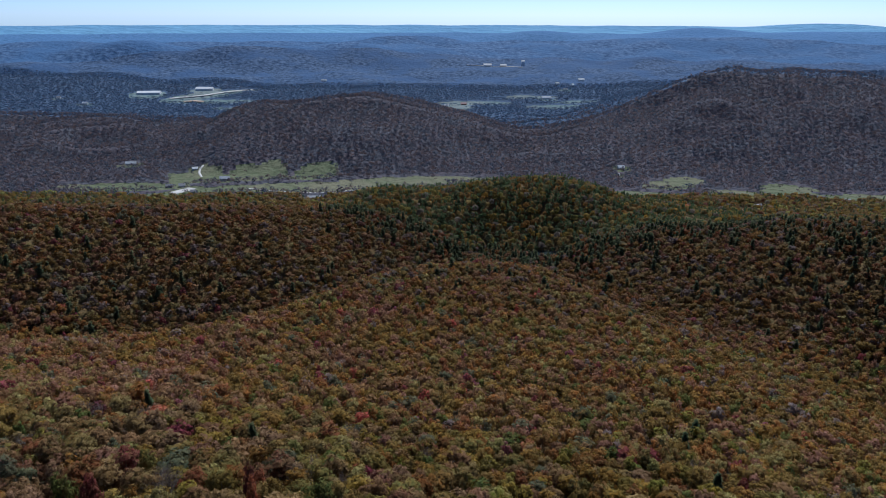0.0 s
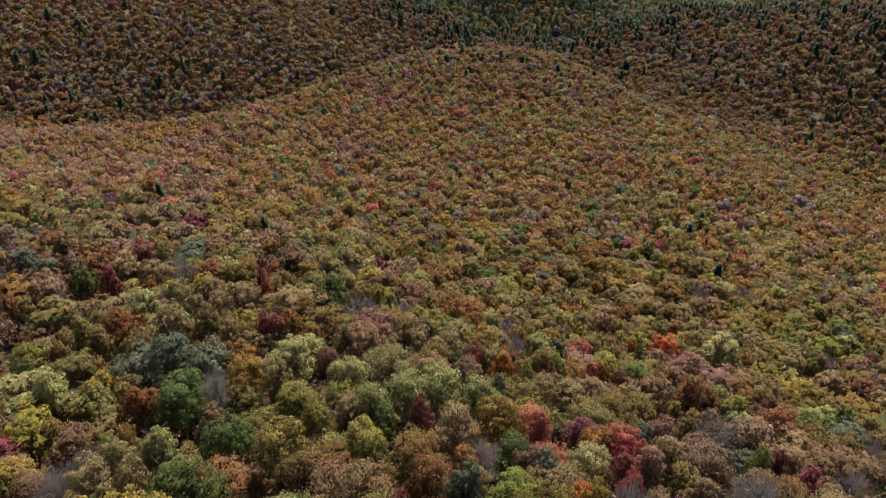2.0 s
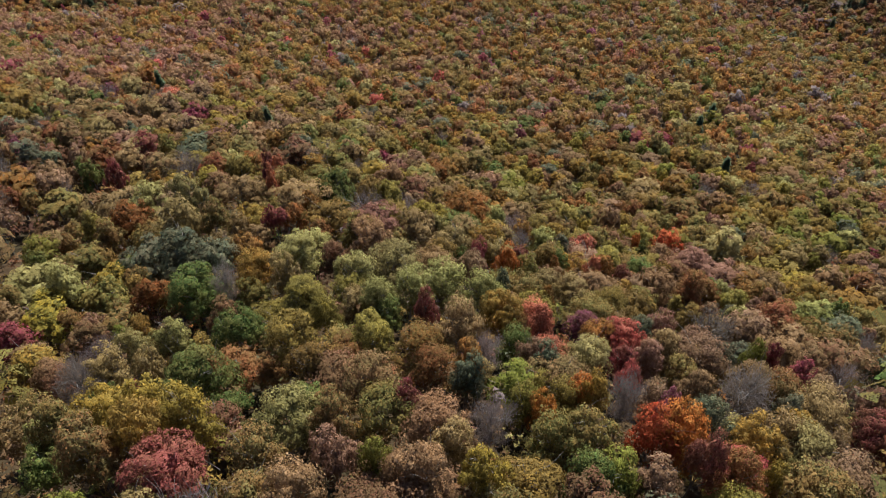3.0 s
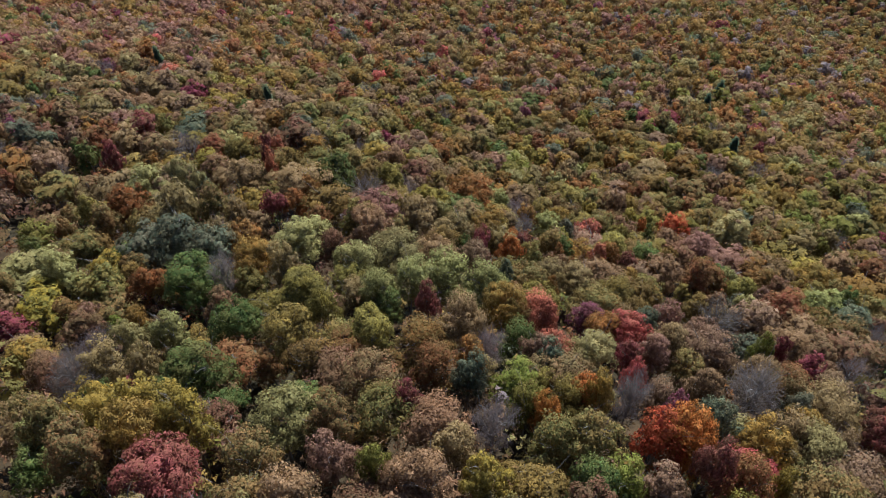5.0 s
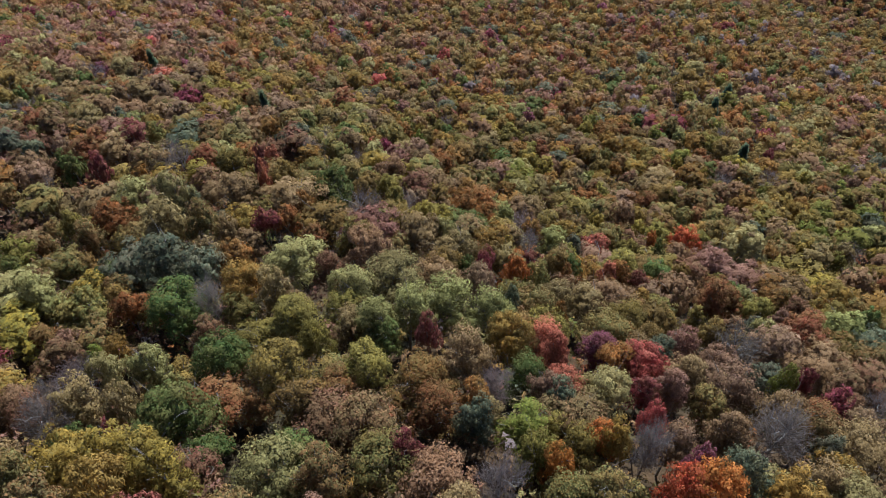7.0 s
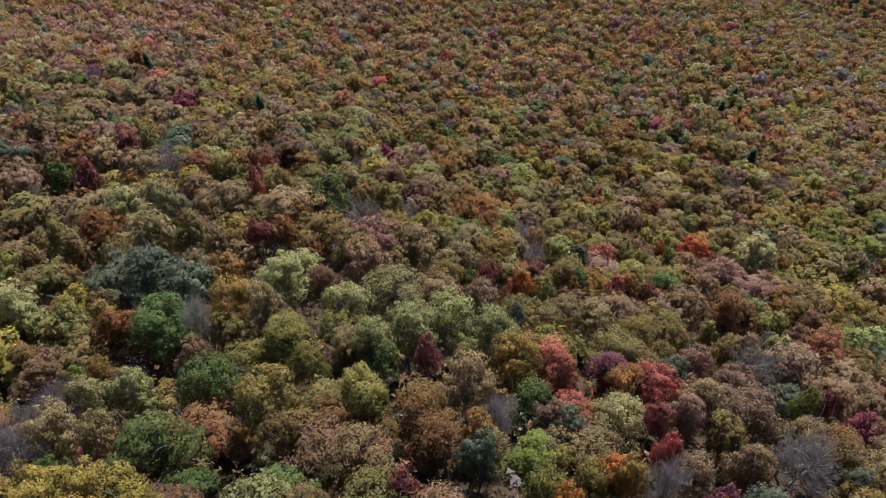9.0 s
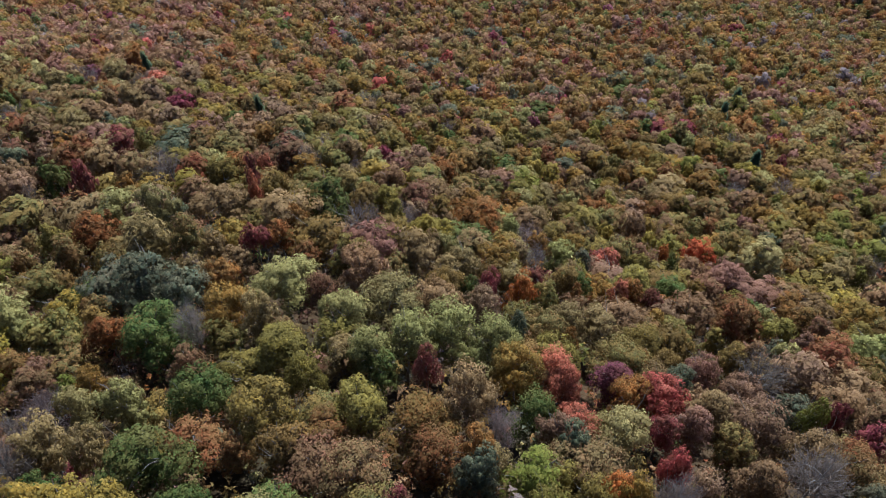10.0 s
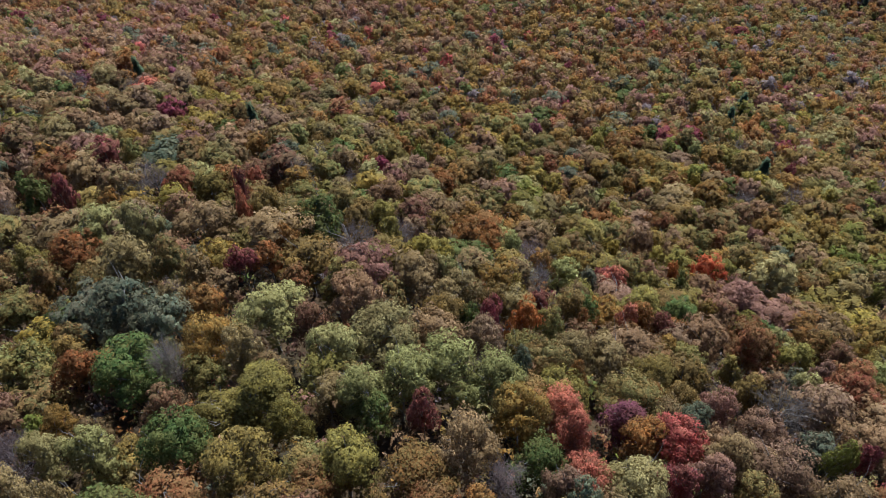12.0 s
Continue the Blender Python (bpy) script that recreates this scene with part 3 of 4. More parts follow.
mark("sage", (-16.2, 86.1, 4.1, 0.89), (-10.9, 89.4, 5, 0.89), (-7.4, 81.5, 3.9, 0.9), (-12.2, 78.2, 3.3, 0.85), (-0.9, 85.7, 4.6, 0.93), (3.5, 83.1, 4, 0.88), (-27.5, 96.2, 5.4, 0.87))
mark("sage", (-77.1, 93.2, 6.8, 0.72), (-40.6, 70.6, 3.4, 1.04), (-19.1, 49.4, 3.9, 0.85), (-57, 119.5, 3.7, 1.25), (12.1, 130.1, 3.3, 0.72), (20.9, 132.6, 3.8, 0.88), (18.7, 67.7, 3.9, 0.91))
mark("sage", (44, 52.4, 4.3, 0.89), (71.9, 146, 6.7, 1.33), (10.7, 140.8, 3.1, 0.9))
mark("olive_gold", (-22.9, 77.6, 4.6, 0.82), (-18.2, 73.3, 2.4, 0.88), (-22.3, 65.8, 4.4, 0.89), (-18.2, 60.8, 3.5, 0.86), (-11.9, 67.4, 3.9, 0.77), (-25.7, 113, 5.1, 0.89), (28.4, 95.2, 4.4, 0.84))
mark("olive_gold", (34.9, 97.5, 4.3, 0.91), (86.2, 143.3, 7, 0.72), (90, 138.5, 6.6, 0.72), (-78.7, 118, 2.9, 0.92), (-37.2, 132.1, 3.7, 1.09), (39.7, 134, 3.2, 0.96))
mark("amber", (-33.6, 88.7, 3.9, 0.98), (-64.2, 69.7, 4.7, 0.72), (-70, 119.3, 4.6, 0.99), (16.5, 134.4, 3.2, 0.85), (16.7, 90.3, 1.7, 0.84), (32.5, 114.8, 3.2, 0.97), (-46.7, 282.1, 6.2, 1.05))
mark("amber", (127.6, 298.2, 5.3, 0.96), (116.5, 254.3, 4.6, 0.96), (12.2, 164.7, 3.3, 0.94), (20.4, 107.3, 1.8, 0.93), (38.3, 180.9, 5, 0.93))
mark("tan", (-28.3, 85.5, 2.9, 0.97), (-54.3, 109.6, 5.2, 1.2), (-40.6, 61.4, 2.2, 1.08), (-1.9, 48.8, 4, 0.82), (0.4, 45.6, 2.9, 0.85), (-45.8, 123.8, 5.7, 1.05), (-78.3, 128.5, 6.1, 0.94))
mark("tan", (-7.6, 108.5, 4.9, 1), (-15.1, 97.7, 4.4, 0.99), (32.5, 75.1, 3.7, 0.89), (32.7, 62.2, 3.3, 0.99), (41.4, 55.1, 3.6, 0.92), (43.9, 113.2, 5, 0.98), (63.5, 89.6, 5.7, 0.86))
mark("tan", (52.5, 64.5, 5, 0.9), (-104.4, 178.3, 5.1, 0.99), (187.3, 333.9, 7.5, 0.91), (-27.1, 150.8, 4.1, 0.86), (-18, 153.1, 4.5, 0.91), (-7.9, 151.8, 6.3, 0.94), (17.9, 158.9, 5.1, 0.91))
mark("tan", (67.9, 204.3, 7.3, 0.94), (87.2, 227.2, 7.5, 0.81), (140.7, 246.7, 7.3, 0.92), (43, 159, 3.5, 1.3), (94.7, 167.9, 5.7, 0.9))
mark("green", (-42.4, 83.6, 5.5, 0.98), (-32.9, 59.6, 5.3, 1), (-30.5, 71.4, 4.1, 0.97), (2.9, 132.5, 5.2, 0.72), (-131.8, 227.5, 4.6, 0.97), (-66.4, 190.9, 4, 0.98), (-26.1, 257.5, 4.8, 0.72))
mark("green", (75.3, 326.1, 7.3, 0.9), (32.4, 283.2, 6.3, 0.92), (48, 136.8, 2.4, 1.09), (-88.5, 141.1, 3.6, 1.16), (14, 40.6, 3.2, 0.94))
mark("blue_green", (-58.2, 101.6, 5.9, 0.88), (-49.9, 99.2, 5.8, 1.12), (-42.9, 95.1, 4.3, 1.03), (7.5, 87.1, 1.7, 0.88), (31.1, 84.6, 3.3, 0.83), (12.1, 64.2, 2.4, 0.83), (31.3, 53.6, 3, 1.08))
mark("blue_green", (-126.7, 175, 4.7, 0.72), (-74.1, 168.2, 6.3, 0.89), (149.2, 426.5, 6.3, 0.92), (296.9, 541.2, 7.5, 0.94), (25.8, 130.2, 2.5, 0.91), (239.4, 446.5, 7.4, 0.94))
mark("yellow", (-65, 96.4, 4.3, 0.72), (-70.6, 83.7, 6, 0.72), (198, 446.7, 3.8, 0.99))
mark("olive", (-61.3, 89.6, 3.9, 0.72), (-72.7, 102.8, 5, 0.74), (-20, 43, 3.4, 0.86), (-45.1, 49, 3.5, 1.07), (-38.4, 43.6, 3.8, 1.02), (-89.4, 126, 6.8, 0.87), (26, 150, 4.5, 0.97))
mark("olive", (12.6, 93.1, 3.7, 0.81), (10.5, 47.5, 3.4, 0.88), (14.9, 48.3, 3.6, 0.99), (46.7, 66.2, 4, 0.98), (-57.3, 161.6, 5.3, 0.93), (29.2, 406.3, 7.5, 0.84), (-71.1, 111, 3.3, 0.93))
mark("olive", (-47.3, 108, 3.4, 1.15), (-33.9, 147, 4.6, 0.86), (0, 168.6, 4.6, 0.94), (6.4, 165.7, 4, 0.92), (51.7, 194, 4.8, 0.85), (59.9, 176.9, 5.9, 0.92), (75.2, 185.9, 7.2, 1.06))
mark("lime", (-84.3, 108.1, 3.8, 0.73), (-7.6, 42.1, 1.9, 0.92), (8.3, 59.9, 4.1, 0.72), (8.6, 54.2, 2.6, 0.77), (49.2, 79.4, 1.8, 0.97), (114, 183.7, 5.3, 0.93), (114.4, 166.4, 5.8, 0.85))
mark("lime", (99.1, 147.6, 2.4, 0.93), (-14.1, 201.3, 2.6, 1), (53, 260.8, 4.4, 1.06), (136.3, 216, 4.1, 0.98), (133.2, 190.2, 4.5, 0.97), (169.2, 251.9, 5.1, 0.97), (-54, 77.7, 1.9, 0.73))
mark("grey", (-54.5, 72.8, 4.2, 0.72), (-51.1, 60.7, 3.2, 0.99), (-19.4, 120.5, 4.9, 0.93), (41.1, 64.4, 4.2, 0.99), (46.5, 89.2, 4.9, 0.98), (-128.8, 189.8, 6, 0.9), (109.9, 266.5, 5.8, 0.94))
mark("grey", (109.7, 213.5, 5.3, 0.95), (-36.9, 84.9, 2.3, 1.08), (-57.3, 70.1, 2.2, 0.72), (4.3, 66.8, 2.6, 0.76), (21.3, 56.5, 2.5, 1.07))
mark("gold", (-41.3, 52.2, 4.2, 1.06), (-36.3, 52.5, 4.4, 1.06), (-29, 48.3, 3.5, 1.03), (-34.2, 46.3, 3.2, 1.07), (17.7, 56.8, 1.9, 0.99), (36, 51.4, 3.3, 1.01), (99.2, 125.6, 7.4, 0.72))
mark("gold", (36.5, 207.3, 4.4, 0.91), (166.5, 330.4, 6, 0.92), (3.9, 41.7, 2.8, 0.87))
mark("russet", (-13.9, 59.4, 4.2, 0.75), (-10.4, 56.5, 3.7, 0.77), (68.6, 82.9, 5.4, 0.86), (159.1, 250.6, 7.3, 0.95))
mark("rust", (-4.9, 66.6, 4.6, 0.72), (-2.4, 60.5, 3.5, 0.72), (48.6, 105.7, 3.8, 1.12), (-81.1, 246.1, 6.5, 0.94), (-79.5, 110.7, 1.9, 0.8), (31.1, 43.6, 3, 1.02))
mark("crimson", (-5.3, 53.7, 2.2, 0.79), (-35.5, 109.8, 2.7, 0.93), (3.8, 98.2, 2.2, 1.05), (13.4, 115.3, 2.4, 0.72), (24.7, 70.7, 2.3, 0.89), (26.3, 45.1, 2.1, 1.15), (53, 79.7, 1.7, 0.92))
mark("crimson", (36.9, 114.8, 3, 0.99), (-91.3, 212.6, 4.9, 0.96), (-82.7, 140, 2.6, 1.2), (-21.8, 182.3, 3.1, 0.99), (-202.8, 392.3, 6.1, 0.98), (-44.9, 138.7, 1.7, 1.16), (182, 474.5, 5.7, 0.96))
mark("crimson", (319.1, 548.9, 7.5, 0.79), (79.2, 263.9, 5.1, 0.96), (122, 243.6, 2.4, 1.01), (-3.9, 74.8, 1.9, 0.92), (93.8, 278.6, 5.6, 0.94), (57.7, 59.4, 3.5, 0.92))
mark("rose", (-11.8, 43.2, 2.7, 0.91), (11, 66.9, 2.7, 0.83), (37.6, 73.3, 5, 0.98), (64.9, 129.7, 7.3, 0.94), (60.3, 135.4, 5.6, 1.1), (54.9, 92.4, 5.8, 0.97), (80.3, 244.1, 6.7, 0.89))
mark("rose", (-60.4, 82.5, 2.3, 0.72))
mark("scarlet", (-29.1, 41.6, 4.4, 0.87), (-75.8, 391.3, 2.8, 0.99))
mark("orange", (9.2, 102.1, 2.8, 0.96), (16, 58.2, 2.4, 0.91), (10.6, 52.9, 2.1, 0.86), (23, 49.9, 3.4, 1.1), (25.3, 48.8, 3.1, 1.14), (58.4, 149.2, 4.4, 1.13), (48, 144.7, 2, 1.05))
mark("coral", (12.8, 82.3, 3.7, 0.77), (12.7, 73.5, 2.4, 0.88), (23.2, 62.7, 1.7, 1), (29.7, 113.5, 2.2, 0.99), (-25, 173.8, 2.3, 0.99), (-41.1, 129.1, 1.7, 1.18), (32.6, 134.8, 3.2, 0.94))
mark("magenta", (21, 81.8, 3.5, 0.76), (25.1, 53.7, 1.9, 1.16), (27.7, 258, 2.9, 0.98))
mark("dark_green", (-61.6, 203.8, 3.4, 1.01), (-119.6, 257.9, 3.7, 0.98), (133.7, 329.8, 4.8, 1), (120, 305, 4.5, 0.95), (106.4, 233.8, 4.8, 0.95))

# ---- the other trees of the near slope ----
def scatter(spacing, x0, x1, y0, y1, rng, loose=0.55):
    gx, gy = np.meshgrid(np.arange(x0, x1, spacing), np.arange(y0, y1, spacing))
    gx = gx + spacing * 0.5 * (np.arange(gx.shape[0])[:, None] % 2)
    x = (gx + rng.uniform(-loose, loose, gx.shape) * spacing).ravel()
    y = (gy + rng.uniform(-loose, loose, gx.shape) * spacing).ravel()
    return x, y


def fan(x, y, half=35.5):
    return np.abs(np.degrees(np.arctan2(x, y + 25))) < half


MIXES = {
    "slope": {"tan": 20, "olive": 16, "olive_gold": 14, "russet": 11, "sage": 11, "gold": 6, "amber": 5, "rose": 10, "green": 4, "grey": 5, "rust": 5, "crimson": 1.4,
              "blue_green": 3, "lime": 2, "coral": 0.6, "magenta": 0.5},
    "lower": {"olive_gold": 27, "olive": 15, "amber": 19, "rust": 8, "russet": 8, "tan": 9, "gold": 12, "rose": 5, "green": 4, "grey": 2, "crimson": 1.4, "blue_green": 3, "sage": 4, "magenta": 0.3,
              "coral": 0.5},
    "golden": {"olive_gold": 32, "gold": 16, "olive": 18, "lime": 6, "amber": 12, "tan": 11, "green": 8, "rust": 2, "sage": 7, "rose": 5, "blue_green": 3, "crimson": 0.8, "grey": 3},
    "leafy": {"olive": 20, "olive_gold": 18, "sage": 11, "green": 6, "tan": 15, "gold": 6, "blue_green": 5, "grey": 5, "russet": 7, "amber": 3, "lime": 3, "crimson": 1},
    # darker leaf colours, standing in for shade on low trees in the gaps
    "under": {"olive": 24, "russet": 16, "green": 8, "rust": 10, "olive_gold": 12, "blue_green": 6, "tan": 8, "crimson": 2},
    "dusky": {"russet": 15, "tan": 26, "rose": 20, "grey": 8, "rust": 6, "olive": 9, "amber": 7, "crimson": 2, "blue_green": 4, "sage": 8, "coral": 1.2, "magenta": 1},
    "warm": {"russet": 7, "rust": 5, "amber": 10, "olive_gold": 21, "olive": 19, "tan": 15, "gold": 8, "dark_green": 3, "grey": 12, "rose": 7, "sage": 6, "blue_green": 6, "crimson": 1},
    "mixed": {"dark_green": 52, "blue_green": 14, "olive": 9, "russet": 10, "rust": 8, "tan": 9, "amber": 5, "grey": 5},
}


def pick(mix, n, rng):
    names = list(MIXES[mix])
    w = np.array([MIXES[mix][k] for k in names], float)
    return np.array([LEAF_NAMES.index(k) for k in names])[rng.choice(len(names), n, p=w / w.sum())]


rng = np.random.default_rng(11)
sx, sy = scatter(6.9, -460, 460, -40, 760, rng, 0.42)
keep = fan(sx, sy) & (sy < np.maximum(crest_line(sx) + 50, 650))
sx, sy = sx[keep], sy[keep]
sr = np.clip(rng.normal(4.4, 1.0, len(sx)), 2.2, 7.2) * np.where(sy < 120, 0.8, 1.0)
free, low = np.ones(len(sx), bool), np.zeros(len(sx), bool)
for x, y, r in TAKEN:
    free &= np.hypot(sx - x, sy - y) > 0.42 * (r + sr)
    low |= np.hypot(sx - x, (sy - y + 0.5 * r) / 1.4) < 0.62 * (r + sr)
sx, sy, sr, low = sx[free], sy[free], sr[free], low[free]
order = np.argsort(np.hypot(sx, sy - 40))
sx, sy, sr, low = sx[order], sy[order], sr[order], low[order]
colour = pick("slope", len(sx), rng)
drift = waves(sx, sy, 130, 31) + rng.normal(0, 0.3, len(sx)) + 2.2 * np.clip(sx / (sy + 60) + 0.12, -0.4, 0.4)
colour = np.where((sy < 150) & (rng.random(len(sx)) < 0.65), np.where(sx > 0.02 * sy, pick("dusky", len(sx), rng), pick("leafy", len(sx), rng)), colour)
colour = np.where((sy > 105) & (rng.random(len(sx)) < 0.75), pick("lower", len(sx), rng), colour)
colour = np.where((drift > 0.8) & (sy > 150), pick("golden", len(sx), rng), np.where((drift < -0.7) & (sy > 90), pick("dusky", len(sx), rng), colour))
# low trees beside tall crowns: shade put in by darker leaf colours
colour = np.where(low & (sx < 12), pick("under", len(sx), rng), colour)
SINGLE = 1100
for k in range(min(SINGLE, len(sx))):
    plant(float(sx[k]), float(sy[k]), LEAF_NAMES[colour[k]], float(sr[k]), (0.62 if sx[k] < 12 else 0.74) + 0.1 * float(rng.random()) if low[k] else 0.0)


# ---- woods past the single trees, joined ----
def woods(name, x, y, r, colour, lobes, sides, label, rng, mats=None, sprays=0, size=1.3, rise=1.0, stem=False, leafy=0, clumps=30, core=4):
    """Many trees joined: lobed crowns in eight shapes and two spires, turned and scaled, with loose sprays of leaves on them."""
    n = len(x)
    base = np.stack([x, y, soil(x, y)], -1)
    high = rise * (0.82 + 0.18 * r / 5) * rng.uniform(0.85, 1.15, n)
    crowns = list(mats or CROWNS.values())
    pine = (colour == LEAF_NAMES.index("dark_green")) if len(crowns) == len(LEAF_NAMES) else np.zeros(n, bool)
    which = np.where(pine, rng.integers(8, 10, n), rng.integers(0, 8, n))
    a = rng.uniform(0, 6.283, (n, 1))
    w = (r / 5)[:, None]

    def place(v):
        v = np.stack([(v[..., 0] * np.cos(a) - v[..., 1] * np.sin(a)) * w, (v[..., 0] * np.sin(a) + v[..., 1] * np.cos(a)) * w, v[..., 2] * high[:, None]], -1)
        return (v + base[:, None]).reshape(-1, 3)

    if leafy:
        forms = []
        for q in range(10):
            if q < 8:
                p, g, d = crown_tris(rng, clumps, leafy, size, 5.2, 5.2, 10.8, 3, 0.0, core, 0.9)
                forms.append((p[g].reshape(-1, 3), d[g].reshape(-1, 3)))
            else:
                p, g = pine_tris(rng, leafy + 60, size * 1.1)
                forms.append((p, unit(p * (1, 1, 0) + (0, 0, 2.0))))
        few = min(len(q[0]) for q in forms)
        forms = [(p[-few:], np.arange(few).reshape(-1, 3), d[-few:]) for p, d in forms]
    else:
        forms = [lobed_form(rng, lobes, sides, q > 7) for q in range(10)]
    f0 = forms[0][1]
    v = place(np.stack([q[0] for q in forms])[which])
    f = (f0[None] + len(forms[0][0]) * np.arange(n)[:, None, None]).reshape(-1, 3)
    index = np.repeat(colour, len(f0))
    if sprays:
        loose = []
        for q in range(10):
            at = forms[q][0][rng.integers(len(forms[q][0]), size=sprays)]
            d = unit(at - (0, 0, 8.5))
            p, g = leaf_tris(at * (1, 1, 0.97) + rng.normal(0, 0.35, at.shape) + 0.15 * d, unit(d + rng.normal(0, 0.5, d.shape)), size, rng)
            loose.append(p[g].reshape(-1, 3))
        s = place(np.stack(loose)[which])
        f = np.concatenate([f, len(v) + np.arange(len(s)).reshape(-1, 3)])
        v = np.concatenate([v, s])
        index = np.concatenate([index, np.repeat(colour, sprays) + len(crowns)])
        crowns += list(BOUGHS.values())
    if stem:
        s = np.stack([base + (0.3, 0, -1), base + (-0.15, 0.26, -1), base + np.stack([0 * r, 0 * r, 9 * high], -1)], 1).reshape(-1, 3)
        f = np.concatenate([f, len(v) + np.arange(3 * n).reshape(n, 3)])
        v = np.concatenate([v, s])
        index = np.concatenate([index, np.full(n, len(crowns))])
        crowns.append(BARK)
    facing = None
    if leafy:
        d = np.stack([q[2] for q in forms])[which]
        d = np.stack([d[..., 0] * np.cos(a) - d[..., 1] * np.sin(a), d[..., 0] * np.sin(a) + d[..., 1] * np.cos(a), d[..., 2]], -1).reshape(-1, 3)
        facing = np.concatenate([d, np.tile((0.0, -0.8, 0.6), (len(v) - len(d), 1))])
    ob = new(name, mesh_of(name, v, f, crowns, index, facing=facing))
    return tagged(ob, label, "woods", kind="stuff")


bare = LEAF_NAMES.index("grey")
colour[SINGLE:] = np.where((colour[SINGLE:] == bare) & (rng.random(len(sx) - SINGLE) < 0.45), LEAF_NAMES.index("rose"), colour[SINGLE:])
woods("slope_woods", sx[SINGLE:], sy[SINGLE:], sr[SINGLE:], colour[SINGLE:], 0, 0, "dense autumn woods covering the lower mountain slope", rng, mats=list(BOUGHS.values()), size=1.15, leafy=120, stem=True)

ux, uy = scatter(3.5, -190, 190, -60, 230, rng)
keep = fan(ux, uy) | (np.hypot(ux, uy - 20) < 90)
ux, uy = ux[keep], uy[keep]
woods("understory", ux, uy, rng.uniform(1.6, 3.3, len(ux)), pick("slope", len(ux), rng), 0, 0, "low saplings and brush under the autumn trees", rng, mats=list(SPRAYS.values()), size=0.95, rise=0.55, leafy=40, clumps=20, core=0)

ox, oy = scatter(8.4, -330, 330, -260, 330, rng, 0.5)
keep = ~fan(ox, oy) & (np.hypot(ox, oy) < 240)
ox, oy = ox[keep], oy[keep]
woods("ridge_woods", ox, oy, np.clip(rng.normal(4.9, 1.0, len(ox)), 2.8, 7.4), pick("slope", len(ox), rng), 0, 0,
      "autumn woods carrying on along the ridge", rng, mats=list(BOUGHS.values()), size=2.4, leafy=22, clumps=22, core=0, stem=True)

wx, wy = scatter(7.6, -1100, 1100, 560, 1420, rng)
keep = fan(wx, wy, 34.5) & ((wy > 620) | (np.abs(wx) > 460)) & (in_lake(wx, wy) > 1.1) & ~in_meadow(wx, wy)
wx, wy = wx[keep], wy[keep]
# the valleys behind the crests carry thinner woods
behind = ((wx < -200) & (wy > 1020 + 0.436 * (wx + 215)) & (wy < 1310)) | ((wx > 400) & (wy > 985 - 0.54 * (wx - 410)) & (wy < 1185))
behind |= (np.abs(wx - 165) < 300) & (wy > 1235) & (wy < 1325)
keep = ~behind | (rng.random(len(wx)) < 0.3)
wx, wy = wx[keep], wy[keep]
wr = np.clip(rng.normal(5.0, 1.0, len(wx)), 2.8, 7.5) * np.where(wy < 1010, 1.2, 1.0)
conifer = hill(wx, wy, 80, 1040, 1.0, 330, 130) + hill(wx, wy, 370, 1130, 0.9, 320, 240) + hill(wx, wy, 470, 860, 0.4, 160, 300) + hill(wx, wy, 260, 1110, 1.5, 600, 300) + 0.35 * smooth(1230, 1330, wy) + hill(wx, wy, -340, 640, 0.12, 250, 100)
kinds = np.where(rng.random(len(wx)) < 1.0 * conifer, pick("mixed", len(wx), rng), np.where(wy > 1060, pick("dusky", len(wx), rng), pick("warm", len(wx), rng)))
front = wy < 1010
woods("spur_woods", wx[front], wy[front], wr[front], kinds[front], 0, 0, "rust, gold and dark green autumn woods on the lower spurs", rng,
      mats=list(BOUGHS.values()), size=1.4, leafy=84)
woods("knoll_woods", wx[~front], wy[~front], wr[~front], kinds[~front], 2, 5, "dark conifers and rusty autumn trees on a low wooded knoll", rng, sprays=6, size=1.5)

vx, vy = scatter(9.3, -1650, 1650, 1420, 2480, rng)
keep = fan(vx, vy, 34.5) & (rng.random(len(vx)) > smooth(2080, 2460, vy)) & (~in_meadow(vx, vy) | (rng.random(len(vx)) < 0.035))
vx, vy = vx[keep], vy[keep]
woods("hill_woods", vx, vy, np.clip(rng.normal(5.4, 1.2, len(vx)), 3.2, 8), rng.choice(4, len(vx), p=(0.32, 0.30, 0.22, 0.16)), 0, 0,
      "brown autumn woods with a purple-grey haze tint on the hills round the farmed valley", rng, mats=HAZED_HILLS, rise=0.75, size=1.7, leafy=22, clumps=22, core=0)
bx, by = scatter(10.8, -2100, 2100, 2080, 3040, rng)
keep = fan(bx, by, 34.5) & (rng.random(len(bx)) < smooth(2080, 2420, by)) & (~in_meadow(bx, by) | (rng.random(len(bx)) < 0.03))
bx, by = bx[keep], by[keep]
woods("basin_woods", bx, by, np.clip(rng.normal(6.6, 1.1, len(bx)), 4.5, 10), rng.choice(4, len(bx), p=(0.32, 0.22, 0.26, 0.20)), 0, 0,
      "distant woods tinted blue for haze between fields and a small town", rng, mats=HAZED_BASIN, rise=0.5, size=2.3, leafy=14, clumps=14, core=0)

